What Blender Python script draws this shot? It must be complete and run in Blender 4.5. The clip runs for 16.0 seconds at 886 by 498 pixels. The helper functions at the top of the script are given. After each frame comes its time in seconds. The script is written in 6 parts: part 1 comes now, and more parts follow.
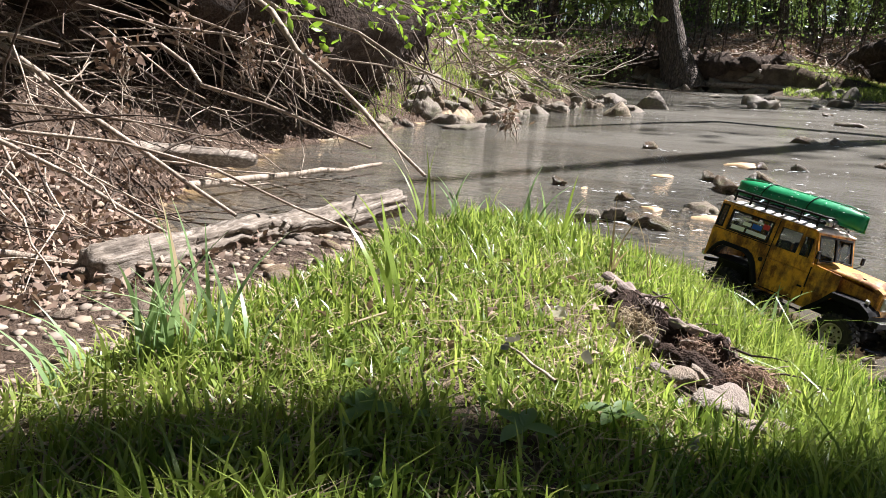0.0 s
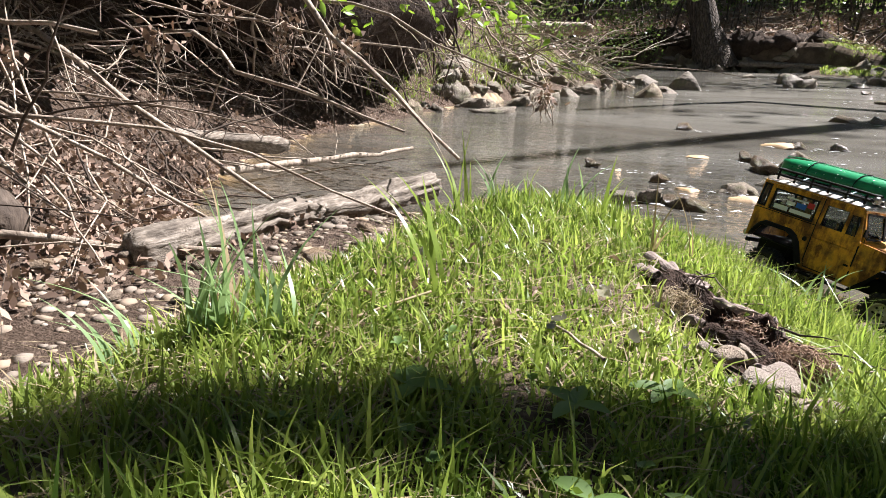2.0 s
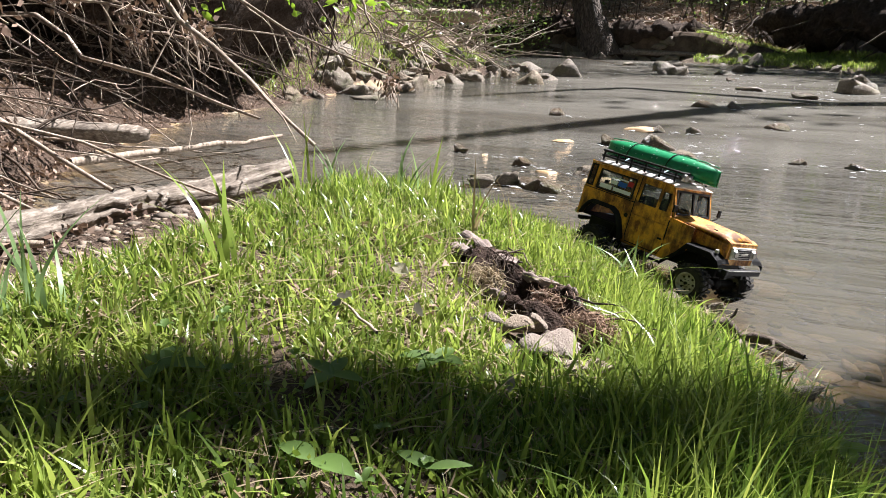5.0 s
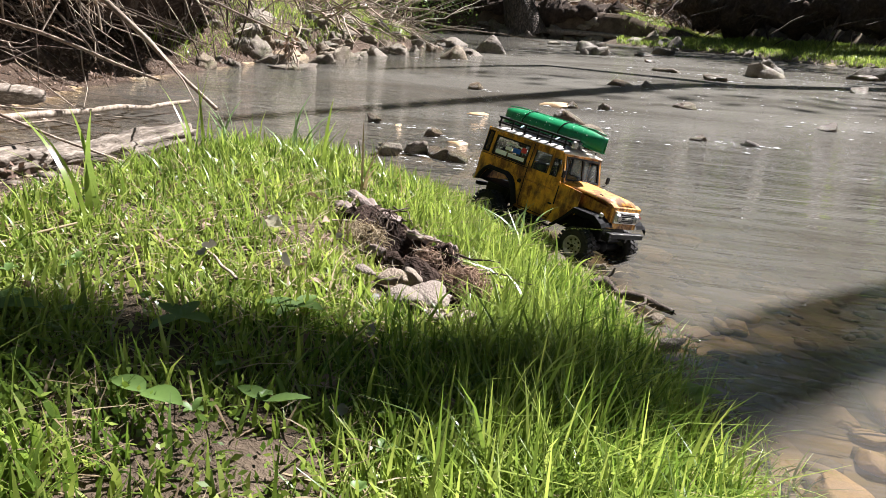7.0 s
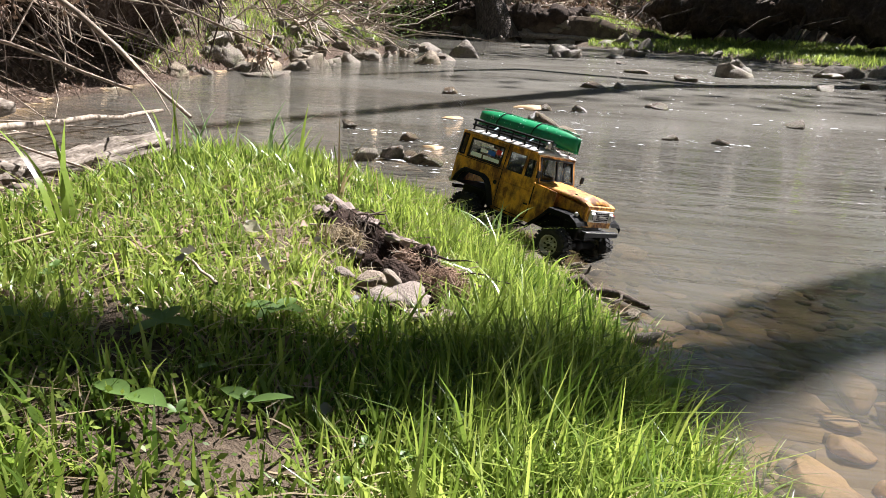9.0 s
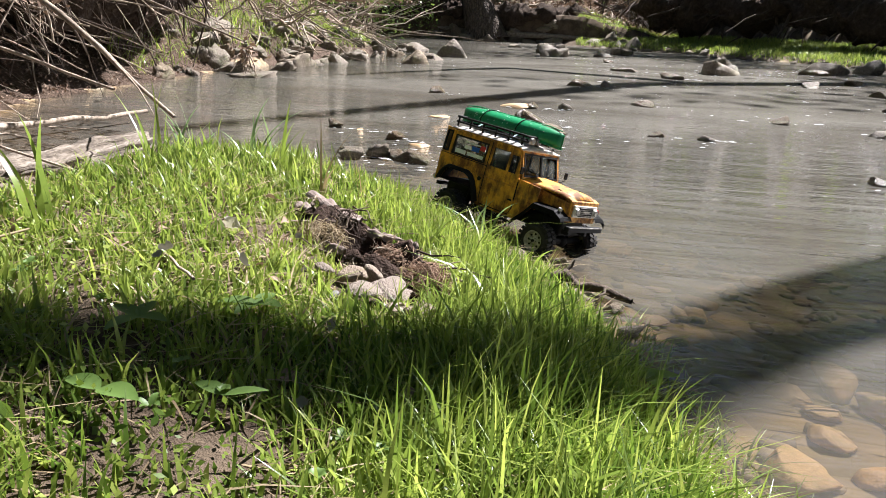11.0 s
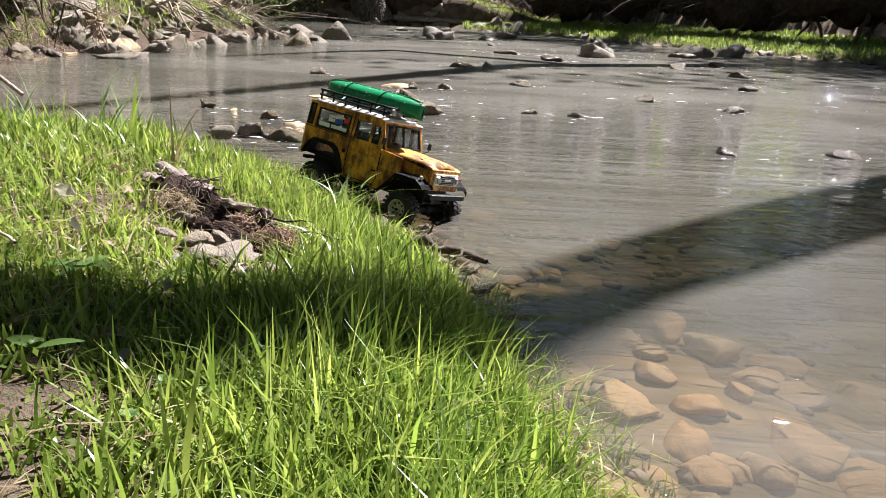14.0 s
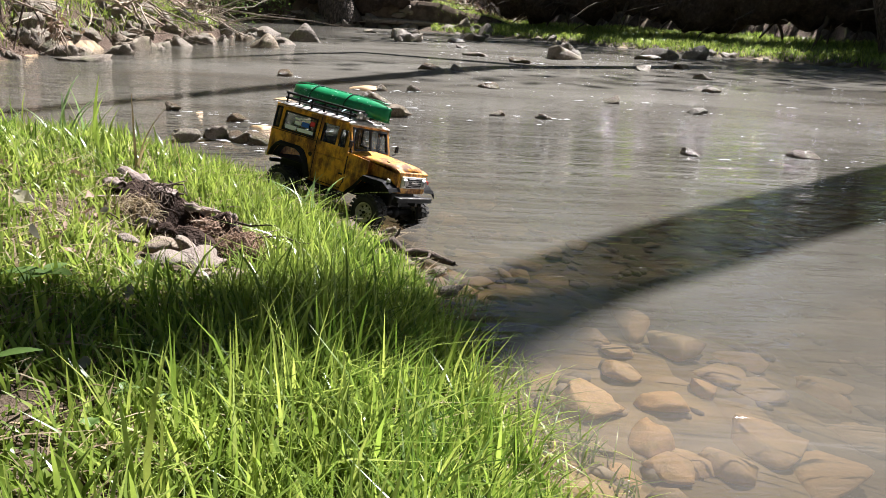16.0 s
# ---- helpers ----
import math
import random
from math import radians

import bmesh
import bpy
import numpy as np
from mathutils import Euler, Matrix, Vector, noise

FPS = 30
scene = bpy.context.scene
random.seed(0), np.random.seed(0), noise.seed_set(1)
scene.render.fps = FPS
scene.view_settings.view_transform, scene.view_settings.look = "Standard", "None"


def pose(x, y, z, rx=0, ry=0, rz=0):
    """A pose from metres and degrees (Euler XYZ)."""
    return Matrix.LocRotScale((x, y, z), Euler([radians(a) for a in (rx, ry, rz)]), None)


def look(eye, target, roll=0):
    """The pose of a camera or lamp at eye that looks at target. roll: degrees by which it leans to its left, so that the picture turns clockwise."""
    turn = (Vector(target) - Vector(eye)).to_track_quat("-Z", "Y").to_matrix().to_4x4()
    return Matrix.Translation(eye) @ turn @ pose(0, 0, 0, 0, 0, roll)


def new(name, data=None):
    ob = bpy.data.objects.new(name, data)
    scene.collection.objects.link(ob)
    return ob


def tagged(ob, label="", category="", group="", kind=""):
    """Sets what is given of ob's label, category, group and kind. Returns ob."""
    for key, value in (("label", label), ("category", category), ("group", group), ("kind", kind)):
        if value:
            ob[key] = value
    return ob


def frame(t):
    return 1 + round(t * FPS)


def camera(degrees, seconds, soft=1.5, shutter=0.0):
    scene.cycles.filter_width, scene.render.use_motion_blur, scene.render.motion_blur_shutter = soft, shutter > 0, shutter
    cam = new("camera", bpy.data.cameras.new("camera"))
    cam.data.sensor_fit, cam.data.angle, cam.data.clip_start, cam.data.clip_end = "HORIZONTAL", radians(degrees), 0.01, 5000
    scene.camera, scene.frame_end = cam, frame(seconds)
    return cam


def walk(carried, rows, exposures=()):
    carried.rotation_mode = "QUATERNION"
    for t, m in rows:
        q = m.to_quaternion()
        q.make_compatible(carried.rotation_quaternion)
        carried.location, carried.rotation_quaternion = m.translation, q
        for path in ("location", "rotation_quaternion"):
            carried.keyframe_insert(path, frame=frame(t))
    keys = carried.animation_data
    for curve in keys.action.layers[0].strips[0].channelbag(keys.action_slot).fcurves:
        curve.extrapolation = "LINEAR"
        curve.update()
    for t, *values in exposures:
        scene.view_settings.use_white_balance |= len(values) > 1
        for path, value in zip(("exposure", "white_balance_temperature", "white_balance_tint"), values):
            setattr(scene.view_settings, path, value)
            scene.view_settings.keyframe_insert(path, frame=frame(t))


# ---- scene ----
cam = camera(63.5, 16.0, soft=0.7)
PATH = [
    (0, (0.572, 0.076, 0.503), (-0.196, 1.854, 0.004), 2.3),
    (0.5, (0.564, 0.075, 0.503), (-0.233, 1.837, -0.007), 2.1),
    (1, (0.557, 0.074, 0.498), (-0.267, 1.82, -0.024), 1.8),
    (1.5, (0.555, 0.069, 0.495), (-0.278, 1.807, -0.04), 1.5),
    (2, (0.555, 0.07, 0.494), (-0.279, 1.806, -0.046), 1.3),
    (2.5, (0.564, 0.068, 0.496), (-0.251, 1.812, -0.045), 1.1),
    (3, (0.573, 0.069, 0.495), (-0.213, 1.827, -0.045), 0.9),
    (3.5, (0.587, 0.073, 0.493), (-0.159, 1.847, -0.05), 1.0),
    (4, (0.62, 0.081, 0.494), (-0.069, 1.876, -0.058), 1.4),
    (4.5, (0.638, 0.089, 0.499), (0.008, 1.906, -0.048), 1.0),
    (5, (0.686, 0.093, 0.496), (0.109, 1.923, -0.07), 1.7),
    (7.5, (0.764, 0.084, 0.474), (0.422, 1.955, -0.144), 3.5),
    (8, (0.765, 0.08, 0.474), (0.444, 1.957, -0.136), 3.1),
    (10.5, (0.769, 0.073, 0.473), (0.448, 1.955, -0.125), 2.7),
    (11, (0.779, 0.076, 0.467), (0.485, 1.961, -0.133), 2.6),
    (11.5, (0.791, 0.08, 0.462), (0.529, 1.97, -0.135), 2.4),
    (12, (0.805, 0.075, 0.458), (0.585, 1.971, -0.139), 2.3),
    (12.5, (0.823, 0.063, 0.452), (0.657, 1.964, -0.148), 2.3),
    (13, (0.831, 0.055, 0.453), (0.731, 1.958, -0.154), 2.6),
    (13.5, (0.843, 0.046, 0.452), (0.798, 1.948, -0.163), 3.0),
    (14, (0.853, 0.043, 0.446), (0.845, 1.943, -0.179), 3.1),
    (14.5, (0.854, 0.044, 0.446), (0.867, 1.943, -0.18), 3.1),
    (15, (0.855, 0.043, 0.447), (0.883, 1.942, -0.18), 3.1),
    (15.5, (0.854, 0.043, 0.448), (0.903, 1.944, -0.172), 3.2),
    (16, (0.86, 0.039, 0.449), (0.932, 1.94, -0.167), 3.2),
]
walk(cam, [(t, look(e, g, r)) for t, e, g, r in PATH], [(0, 1.97, 5900, 16), (16, 1.97, 5900, 16)])

# ---- light ----
SUN_AZ, SUN_EL = math.atan2(0.62, 0.78), radians(50)
world = bpy.data.worlds.new("sky")
scene.world = world
world.use_nodes = True
wn = world.node_tree.nodes
sky = wn.new("ShaderNodeTexSky")
sky.sky_type, sky.sun_disc = "NISHITA", False
sky.sun_elevation, sky.sun_rotation = SUN_EL, SUN_AZ
wn["Background"].inputs[1].default_value = 0.019
world.node_tree.links.new(sky.outputs[0], wn["Background"].inputs[0])
sun_data = bpy.data.lights.new("sun", "SUN")
sun_data.energy, sun_data.angle, sun_data.color = 5.0, radians(0.4), (1.0, 0.955, 0.87)
sun = new("sun", sun_data)
SUN_DIR = Vector((math.sin(SUN_AZ) * math.cos(SUN_EL), math.cos(SUN_AZ) * math.cos(SUN_EL), math.sin(SUN_EL)))
sun.matrix_world = look(SUN_DIR * 30, (0, 0, 0))


# ---- materials ----
class Mat:
    """A small node-material builder."""

    def __init__(self, name):
        self.m = bpy.data.materials.new(name)
        self.m.use_nodes = True
        self.t = self.m.node_tree
        self.b = self.t.nodes["Principled BSDF"]
        self.out = self.t.nodes["Material Output"]
        self.pos = self.n("ShaderNodeTexCoord").outputs["Object"]

    def n(self, kind, **props):
        node = self.t.nodes.new(kind)
        for k, v in props.items():
            setattr(node, k, v)
        return node

    def link(self, a, b):
        self.t.links.new(a, b)

    def put(self, sock, v):
        if isinstance(v, bpy.types.NodeSocket):
            self.link(v, sock)
        else:
            sock.default_value = (*v, 1.0) if isinstance(v, tuple) and len(v) == 3 else v

    def world_pos(self):
        self.pos = self.n("ShaderNodeNewGeometry").outputs["Position"]
        return self

    def stretch(self, sx, sy, sz):
        mp = self.n("ShaderNodeMapping")
        mp.inputs["Scale"].default_value = (sx, sy, sz)
        self.link(self.pos, mp.inputs["Vector"])
        return mp.outputs[0]

    def noise(self, scale, detail=4.0, rough=0.6, vec=None, distort=0.0):
        t = self.n("ShaderNodeTexNoise")
        t.inputs["Scale"].default_value = scale
        t.inputs["Detail"].default_value = detail
        t.inputs["Roughness"].default_value = rough
        t.inputs["Distortion"].default_value = distort
        self.link(vec or self.pos, t.inputs["Vector"])
        return t.outputs["Fac"]

    def voronoi(self, scale, out="Distance", feature="F1", vec=None):
        t = self.n("ShaderNodeTexVoronoi", feature=feature)
        t.inputs["Scale"].default_value = scale
        self.link(vec or self.pos, t.inputs["Vector"])
        return t.outputs[out]

    def ramp(self, fac, *stops):
        r = self.n("ShaderNodeValToRGB")
        e = r.color_ramp.elements
        while len(e) < len(stops):
            e.new(0.5)
        for el, (p, c) in zip(e, stops):
            el.position = p
            el.color = (*c, 1) if isinstance(c, tuple) else (c, c, c, 1)
        self.link(fac, r.inputs[0])
        return r.outputs[0]

    def mix(self, fac, a, b, mode="MIX"):
        x = self.n("ShaderNodeMix", data_type="RGBA", blend_type=mode)
        self.put(x.inputs[0], fac)
        self.put(x.inputs[6], a)
        self.put(x.inputs[7], b)
        return x.outputs[2]

    def math(self, op, a, b=0.5):
        x = self.n("ShaderNodeMath", operation=op)
        self.put(x.inputs[0], a)
        self.put(x.inputs[1], b)
        return x.outputs[0]

    def rand(self):
        return self.n("ShaderNodeObjectInfo").outputs["Random"]

    def island(self):
        return self.n("ShaderNodeNewGeometry").outputs["Random Per Island"]

    def bump(self, height, strength=0.5, dist=0.01, normal=None):
        x = self.n("ShaderNodeBump")
        x.inputs["Strength"].default_value = strength
        x.inputs["Distance"].default_value = dist
        self.link(height, x.inputs["Height"])
        if normal is not None:
            self.link(normal, x.inputs["Normal"])
        self.link(x.outputs[0], self.b.inputs["Normal"])
        return x.outputs[0]

    def done(self, color, rough=0.8, metal=0.0, spec=0.3, **more):
        self.put(self.b.inputs["Base Color"], color)
        self.put(self.b.inputs["Roughness"], rough)
        self.put(self.b.inputs["Metallic"], metal)
        self.put(self.b.inputs["Specular IOR Level"], spec)
        for k, v in more.items():
            self.put(self.b.inputs[k], v)
        return self.m


def leaf_like(name, lo, mid, hi, through_w=0.45, rough=0.38, scale=30):
    """Thin foliage: each blade or leaf with its own tone, light passing through."""
    a = Mat(name)
    col = a.ramp(a.island(), (0.0, lo), (0.5, mid), (1.0, hi))
    patch = a.noise(3.0, 3)
    col = a.mix(a.ramp(patch, (0.4, 0.0), (0.7, 0.5)), col, hi)
    col = a.mix(a.ramp(a.noise(8.0, 3), (0.48, 0.0), (0.66, 0.5)), col, lo)
    col = a.mix(a.math("MULTIPLY", a.noise(scale * 8, 2), 0.35), col, lo)
    a.done(col, rough, 0.0, 0.45)
    tr = a.n("ShaderNodeBsdfTranslucent")
    warm = a.mix(0.5, col, (1.0, 0.95, 0.42), "MULTIPLY")
    bright = a.mix(0.55, col, warm)
    a.link(bright, tr.inputs["Color"])
    mx = a.n("ShaderNodeMixShader")
    mx.inputs[0].default_value = through_w
    a.link(a.b.outputs[0], mx.inputs[1])
    a.link(tr.outputs[0], mx.inputs[2])
    a.link(mx.outputs[0], a.out.inputs[0])
    return a.m


def mat_soil():
    a = Mat("soil").world_pos()
    big, fine = a.noise(4, 5), a.noise(70, 5, 0.7)
    col = a.ramp(fine, (0.25, (0.022, 0.016, 0.011)), (0.55, (0.08, 0.056, 0.038)), (0.8, (0.2, 0.15, 0.105)))
    col = a.mix(a.ramp(big, (0.4, 0.0), (0.7, 0.5)), col, (0.22, 0.17, 0.115))
    a.bump(a.math("ADD", fine, a.noise(14, 4)), 0.9, 0.02)
    return a.done(col, 0.95, 0, 0.15)


def mat_bank():
    a = Mat("earth_bank").world_pos()
    big, fine = a.noise(1.7, 6, 0.65), a.noise(38, 6, 0.7)
    # earth tones darkened throughout to take in the dappled shade of the beach
    col = a.ramp(fine, (0.25, (0.028, 0.019, 0.014)), (0.52, (0.11, 0.076, 0.055)), (0.8, (0.26, 0.195, 0.15)))
    col = a.mix(a.ramp(big, (0.42, 0.0), (0.62, 0.7)), col, (0.10, 0.068, 0.046))
    chips = a.voronoi(26, "Distance")
    col = a.mix(a.ramp(chips, (0.05, 0.5), (0.2, 0.0)), col, (0.27, 0.21, 0.16))
    a.bump(a.math("ADD", a.math("MULTIPLY", big, 2.0), fine), 1.0, 0.05)
    return a.done(col, 0.95, 0, 0.12)


def mat_litter(name="leaf_litter"):
    a = Mat(name).world_pos()
    cells = a.voronoi(9, "Color")
    fine = a.noise(30, 4)
    tone = a.n("ShaderNodeSeparateColor")
    a.link(cells, tone.inputs[0])
    col = a.ramp(tone.outputs[0], (0.0, (0.10, 0.062, 0.042)), (0.4, (0.22, 0.15, 0.11)), (0.75, (0.34, 0.26, 0.205)), (1.0, (0.16, 0.15, 0.06)))
    col = a.mix(a.ramp(a.noise(0.8, 4), (0.45, 0.0), (0.7, 0.6)), col, (0.11, 0.14, 0.045))
    col = a.mix(a.math("MULTIPLY", fine, 0.5), col, (0.06, 0.04, 0.028))
    a.bump(a.math("ADD", tone.outputs[1], fine), 1.0, 0.05)
    return a.done(col, 0.9, 0, 0.15)


def mat_bed():
    a = Mat("stream_bed").world_pos()
    c = a.voronoi(11, "Color")
    d = a.voronoi(11, "Distance")
    s = a.n("ShaderNodeSeparateColor")
    a.link(c, s.inputs[0])
    col = a.ramp(s.outputs[0], (0.0, (0.15, 0.105, 0.06)), (0.4, (0.25, 0.185, 0.115)), (0.7, (0.36, 0.25, 0.135)), (1.0, (0.22, 0.185, 0.13)))
    col = a.mix(a.ramp(d, (0.3, 0.0), (0.7, 0.45)), col, (0.10, 0.075, 0.05))
    col = a.mix(a.math("MULTIPLY", a.noise(90, 3), 0.35), col, (0.12, 0.09, 0.05))
    a.bump(a.math("SUBTRACT", 1.0, d), 0.8, 0.03)
    return a.done(col, 0.85, 0, 0.2)


def mat_rock(name, lo, mid, hi, moss=0.0, rough=0.75, relief=0.7):
    a = Mat(name)
    rnd = a.rand()
    n1, n2 = a.noise(3.2, 5, 0.65), a.noise(26, 5, 0.7)
    col = a.ramp(n2, (0.25, lo), (0.52, mid), (0.78, hi))
    tint = a.ramp(rnd, (0.0, (0.8, 0.72, 0.62)), (0.3, (1.0, 0.92, 0.8)), (0.55, (1.0, 0.78, 0.5)), (0.75, (0.85, 0.82, 0.78)), (1.0, (0.75, 0.62, 0.52)))
    col = a.mix(0.75, col, tint, "MULTIPLY")
    if moss:
        col = a.mix(a.ramp(n1, (0.5, 0.0), (0.66, moss)), col, (0.10, 0.12, 0.035))
    a.bump(a.math("ADD", n2, a.math("MULTIPLY", n1, 1.5)), relief, 0.02)
    return a.done(col, rough, 0, 0.3)


def mat_wood(name, lo, mid, hi, scale=1.0, rough=0.85, grain=(1, 1, 0.12)):
    a = Mat(name)
    v = a.stretch(*grain)
    g, blot = a.noise(60 * scale, 5, 0.7, v), a.noise(9 * scale, 4)
    col = a.ramp(g, (0.25, lo), (0.5, mid), (0.75, hi))
    col = a.mix(a.ramp(blot, (0.48, 0.0), (0.68, 0.65)), col, lo)
    tone = a.ramp(a.island(), (0.0, 0.55), (1.0, 1.0))
    col = a.mix(0.6, col, tone, "MULTIPLY")
    a.bump(a.math("ADD", g, blot), 0.8, 0.008)
    return a.done(col, rough, 0, 0.2)


def mat_bark():
    a = Mat("bark")
    v = a.stretch(1, 1, 0.25)
    cr, n = a.voronoi(16, "Distance", "DISTANCE_TO_EDGE", v), a.noise(20, 5, 0.7, v)
    col = a.ramp(n, (0.3, (0.05, 0.04, 0.032)), (0.55, (0.125, 0.10, 0.08)), (0.8, (0.22, 0.185, 0.15)))
    col = a.mix(a.ramp(cr, (0.0, 0.8), (0.12, 0.0)), col, (0.025, 0.02, 0.016))
    a.bump(a.math("ADD", a.ramp(cr, (0.0, 0.0), (0.3, 1.0)), n), 1.0, 0.04)
    return a.done(col, 0.9, 0, 0.15)


def mat_water():
    """Shallow creek water, cloudy with silt: a glossy rippled skin over half-clear milky water."""
    a = Mat("creek_water").world_pos()
    t = a.t
    depth = a.n("ShaderNodeAttribute", attribute_name="depth").outputs["Fac"]
    rough_w = a.n("ShaderNodeAttribute", attribute_name="riffle").outputs["Fac"]
    wide = a.noise(0.8, 5, 0.6, a.stretch(0.4, 1.5, 1), 0.8)
    long_r = a.noise(5.5, 4, 0.6, a.stretch(0.28, 1.6, 1), 0.5)
    short_r = a.noise(23, 3, 0.6, a.stretch(0.55, 1.2, 1), 0.8)
    h = a.math("ADD", a.math("MULTIPLY", long_r, 0.55), a.math("MULTIPLY", short_r, a.math("ADD", a.math("MULTIPLY", rough_w, 0.5), 0.05)))
    bp = a.n("ShaderNodeBump")
    bp.inputs["Distance"].default_value = 0.05
    a.link(h, bp.inputs["Height"])
    a.put(bp.inputs["Strength"], a.math("ADD", a.math("MULTIPLY", rough_w, 4.5), 0.42))
    silt = a.n("ShaderNodeBsdfDiffuse")
    col = a.mix(a.ramp(wide, (0.35, 0.0), (0.7, 1.0)), (0.074, 0.067, 0.055), (0.122, 0.114, 0.097))
    a.link(col, silt.inputs["Color"])
    clear = a.n("ShaderNodeBsdfTransparent")
    clear.inputs["Color"].default_value = (0.93, 0.90, 0.80, 1)
    cloud = a.n("ShaderNodeMixShader")
    murk = a.math("ADD", a.ramp(depth, (0.0, 0.12), (0.15, 0.58), (0.3, 0.73), (0.6, 0.83), (1.0, 0.9)), a.math("MULTIPLY", a.math("SUBTRACT", wide, 0.5), 0.7))
    a.link(a.ramp(murk, (0.0, 0.0), (1.0, 1.0)), cloud.inputs[0])
    a.link(clear.outputs[0], cloud.inputs[1])
    a.link(silt.outputs[0], cloud.inputs[2])
    gloss = a.n("ShaderNodeBsdfGlossy")
    gloss.inputs["Roughness"].default_value = 0.03
    gloss.inputs["Color"].default_value = (1, 1, 1, 1)
    a.link(bp.outputs[0], gloss.inputs["Normal"])
    fr = a.n("ShaderNodeFresnel")
    fr.inputs["IOR"].default_value = 1.4
    a.link(bp.outputs[0], fr.inputs["Normal"])
    top = a.n("ShaderNodeMixShader")
    a.link(fr.outputs[0], top.inputs[0])
    a.link(cloud.outputs[0], top.inputs[1])
    a.link(gloss.outputs[0], top.inputs[2])
    a.link(top.outputs[0], a.out.inputs[0])
    return a.m


def mat_plain(name, lo, hi, rough=0.5, metal=0.0, scale=60, bump=0.2, spec=0.4):
    a = Mat(name)
    n = a.noise(scale, 4, 0.65)
    if bump:
        a.bump(n, bump, 0.002)
    return a.done(a.ramp(n, (0.3, lo), (0.7, hi)), a.ramp(n, (0.2, max(0.05, rough - 0.12)), (0.8, min(1, rough + 0.15))), metal, spec)


SOIL, BANK, LITTER, BED = mat_soil(), mat_bank(), mat_litter(), mat_bed()
WATER = mat_water()
ROCK = mat_rock("creek_stone", (0.06, 0.052, 0.042), (0.17, 0.148, 0.12), (0.36, 0.32, 0.27), 0.4)
WET = mat_rock("wet_stone", (0.035, 0.028, 0.02), (0.11, 0.084, 0.058), (0.25, 0.195, 0.135), 0.5, 0.3)
SUNK = mat_rock("sunken_stone", (0.36, 0.25, 0.14), (0.46, 0.32, 0.18), (0.55, 0.41, 0.25), 0.3, 0.6, 0.25)
PEBBLE = mat_rock("pebble", (0.11, 0.09, 0.07), (0.19, 0.153, 0.12), (0.31, 0.265, 0.215))
GRASS = leaf_like("grass_green", (0.05, 0.10, 0.012), (0.22, 0.32, 0.045), (0.48, 0.54, 0.13), 0.52, 0.28)
STRAW = leaf_like("dry_straw", (0.16, 0.11, 0.06), (0.32, 0.24, 0.13), (0.45, 0.37, 0.23), 0.3, 0.7)
BROAD = leaf_like("broad_leaf", (0.05, 0.10, 0.02), (0.10, 0.17, 0.035), (0.17, 0.25, 0.06), 0.35, 0.5)
PALE = leaf_like("pale_leaf", (0.14, 0.23, 0.08), (0.22, 0.32, 0.13), (0.30, 0.40, 0.20), 0.45, 0.4)
SPRING = leaf_like("spring_leaf", (0.10, 0.19, 0.015), (0.19, 0.31, 0.025), (0.28, 0.40, 0.04), 0.55)
WOODS = leaf_like("woodland_leaf", (0.06, 0.10, 0.02), (0.11, 0.165, 0.035), (0.17, 0.22, 0.06), 0.5)
DEADLEAF = leaf_like("dead_leaf", (0.08, 0.045, 0.03), (0.22, 0.14, 0.095), (0.42, 0.31, 0.23), 0.15, 0.8)
TWIG = mat_wood("dry_twig", (0.13, 0.095, 0.07), (0.36, 0.29, 0.22), (0.58, 0.50, 0.41))
DARKTWIG = mat_wood("dark_root", (0.03, 0.022, 0.017), (0.09, 0.066, 0.048), (0.17, 0.13, 0.10))
DRIFT = mat_wood("driftwood", (0.04, 0.03, 0.023), (0.22, 0.18, 0.14), (0.48, 0.42, 0.35), 1.6, 0.85, (1, 0.08, 1))
BARK = mat_bark()


# ---- mesh helpers ----
def mesh_ob(name, verts, faces, mats, parent=None, smooth=True, label=""):
    me = bpy.data.meshes.new(name)
    me.from_pydata([tuple(v) for v in verts], [], faces)
    for m in mats if isinstance(mats, (list, tuple)) else [mats]:
        me.materials.append(m)
    if smooth:
        me.polygons.foreach_set("use_smooth", [True] * len(me.polygons))
    ob = new(name, me)
    if parent is not None:
        ob.parent = parent
    if label:
        ob["label"] = label
    return ob


def fast_mesh(name, verts, quads, mats, parent=None, smooth=True):
    """verts (n,3) and quads (m,4) as arrays."""
    me = bpy.data.meshes.new(name)
    nv, nq = len(verts), len(quads)
    me.vertices.add(nv)
    me.vertices.foreach_set("co", np.asarray(verts, dtype=np.float32).ravel())
    me.loops.add(nq * 4)
    me.loops.foreach_set("vertex_index", np.asarray(quads, dtype=np.int32).ravel())
    me.polygons.add(nq)
    me.polygons.foreach_set("loop_start", np.arange(0, nq * 4, 4, dtype=np.int32))
    me.polygons.foreach_set("use_smooth", np.full(nq, smooth))
    for m in mats if isinstance(mats, (list, tuple)) else [mats]:
        me.materials.append(m)
    me.update(calc_edges=True)
    ob = new(name, me)
    if parent is not None:
        ob.parent = parent
    return ob


def part(name, bm, material, parent, label="", smooth=False):
    me = bpy.data.meshes.new(name)
    bm.to_mesh(me)
    bm.free()
    me.materials.append(material)
    if smooth:
        me.polygons.foreach_set("use_smooth", [True] * len(me.polygons))
    ob = new(name, me)
    if parent is not None:
        ob.parent = parent
    if label:
        ob["label"] = label
    return ob


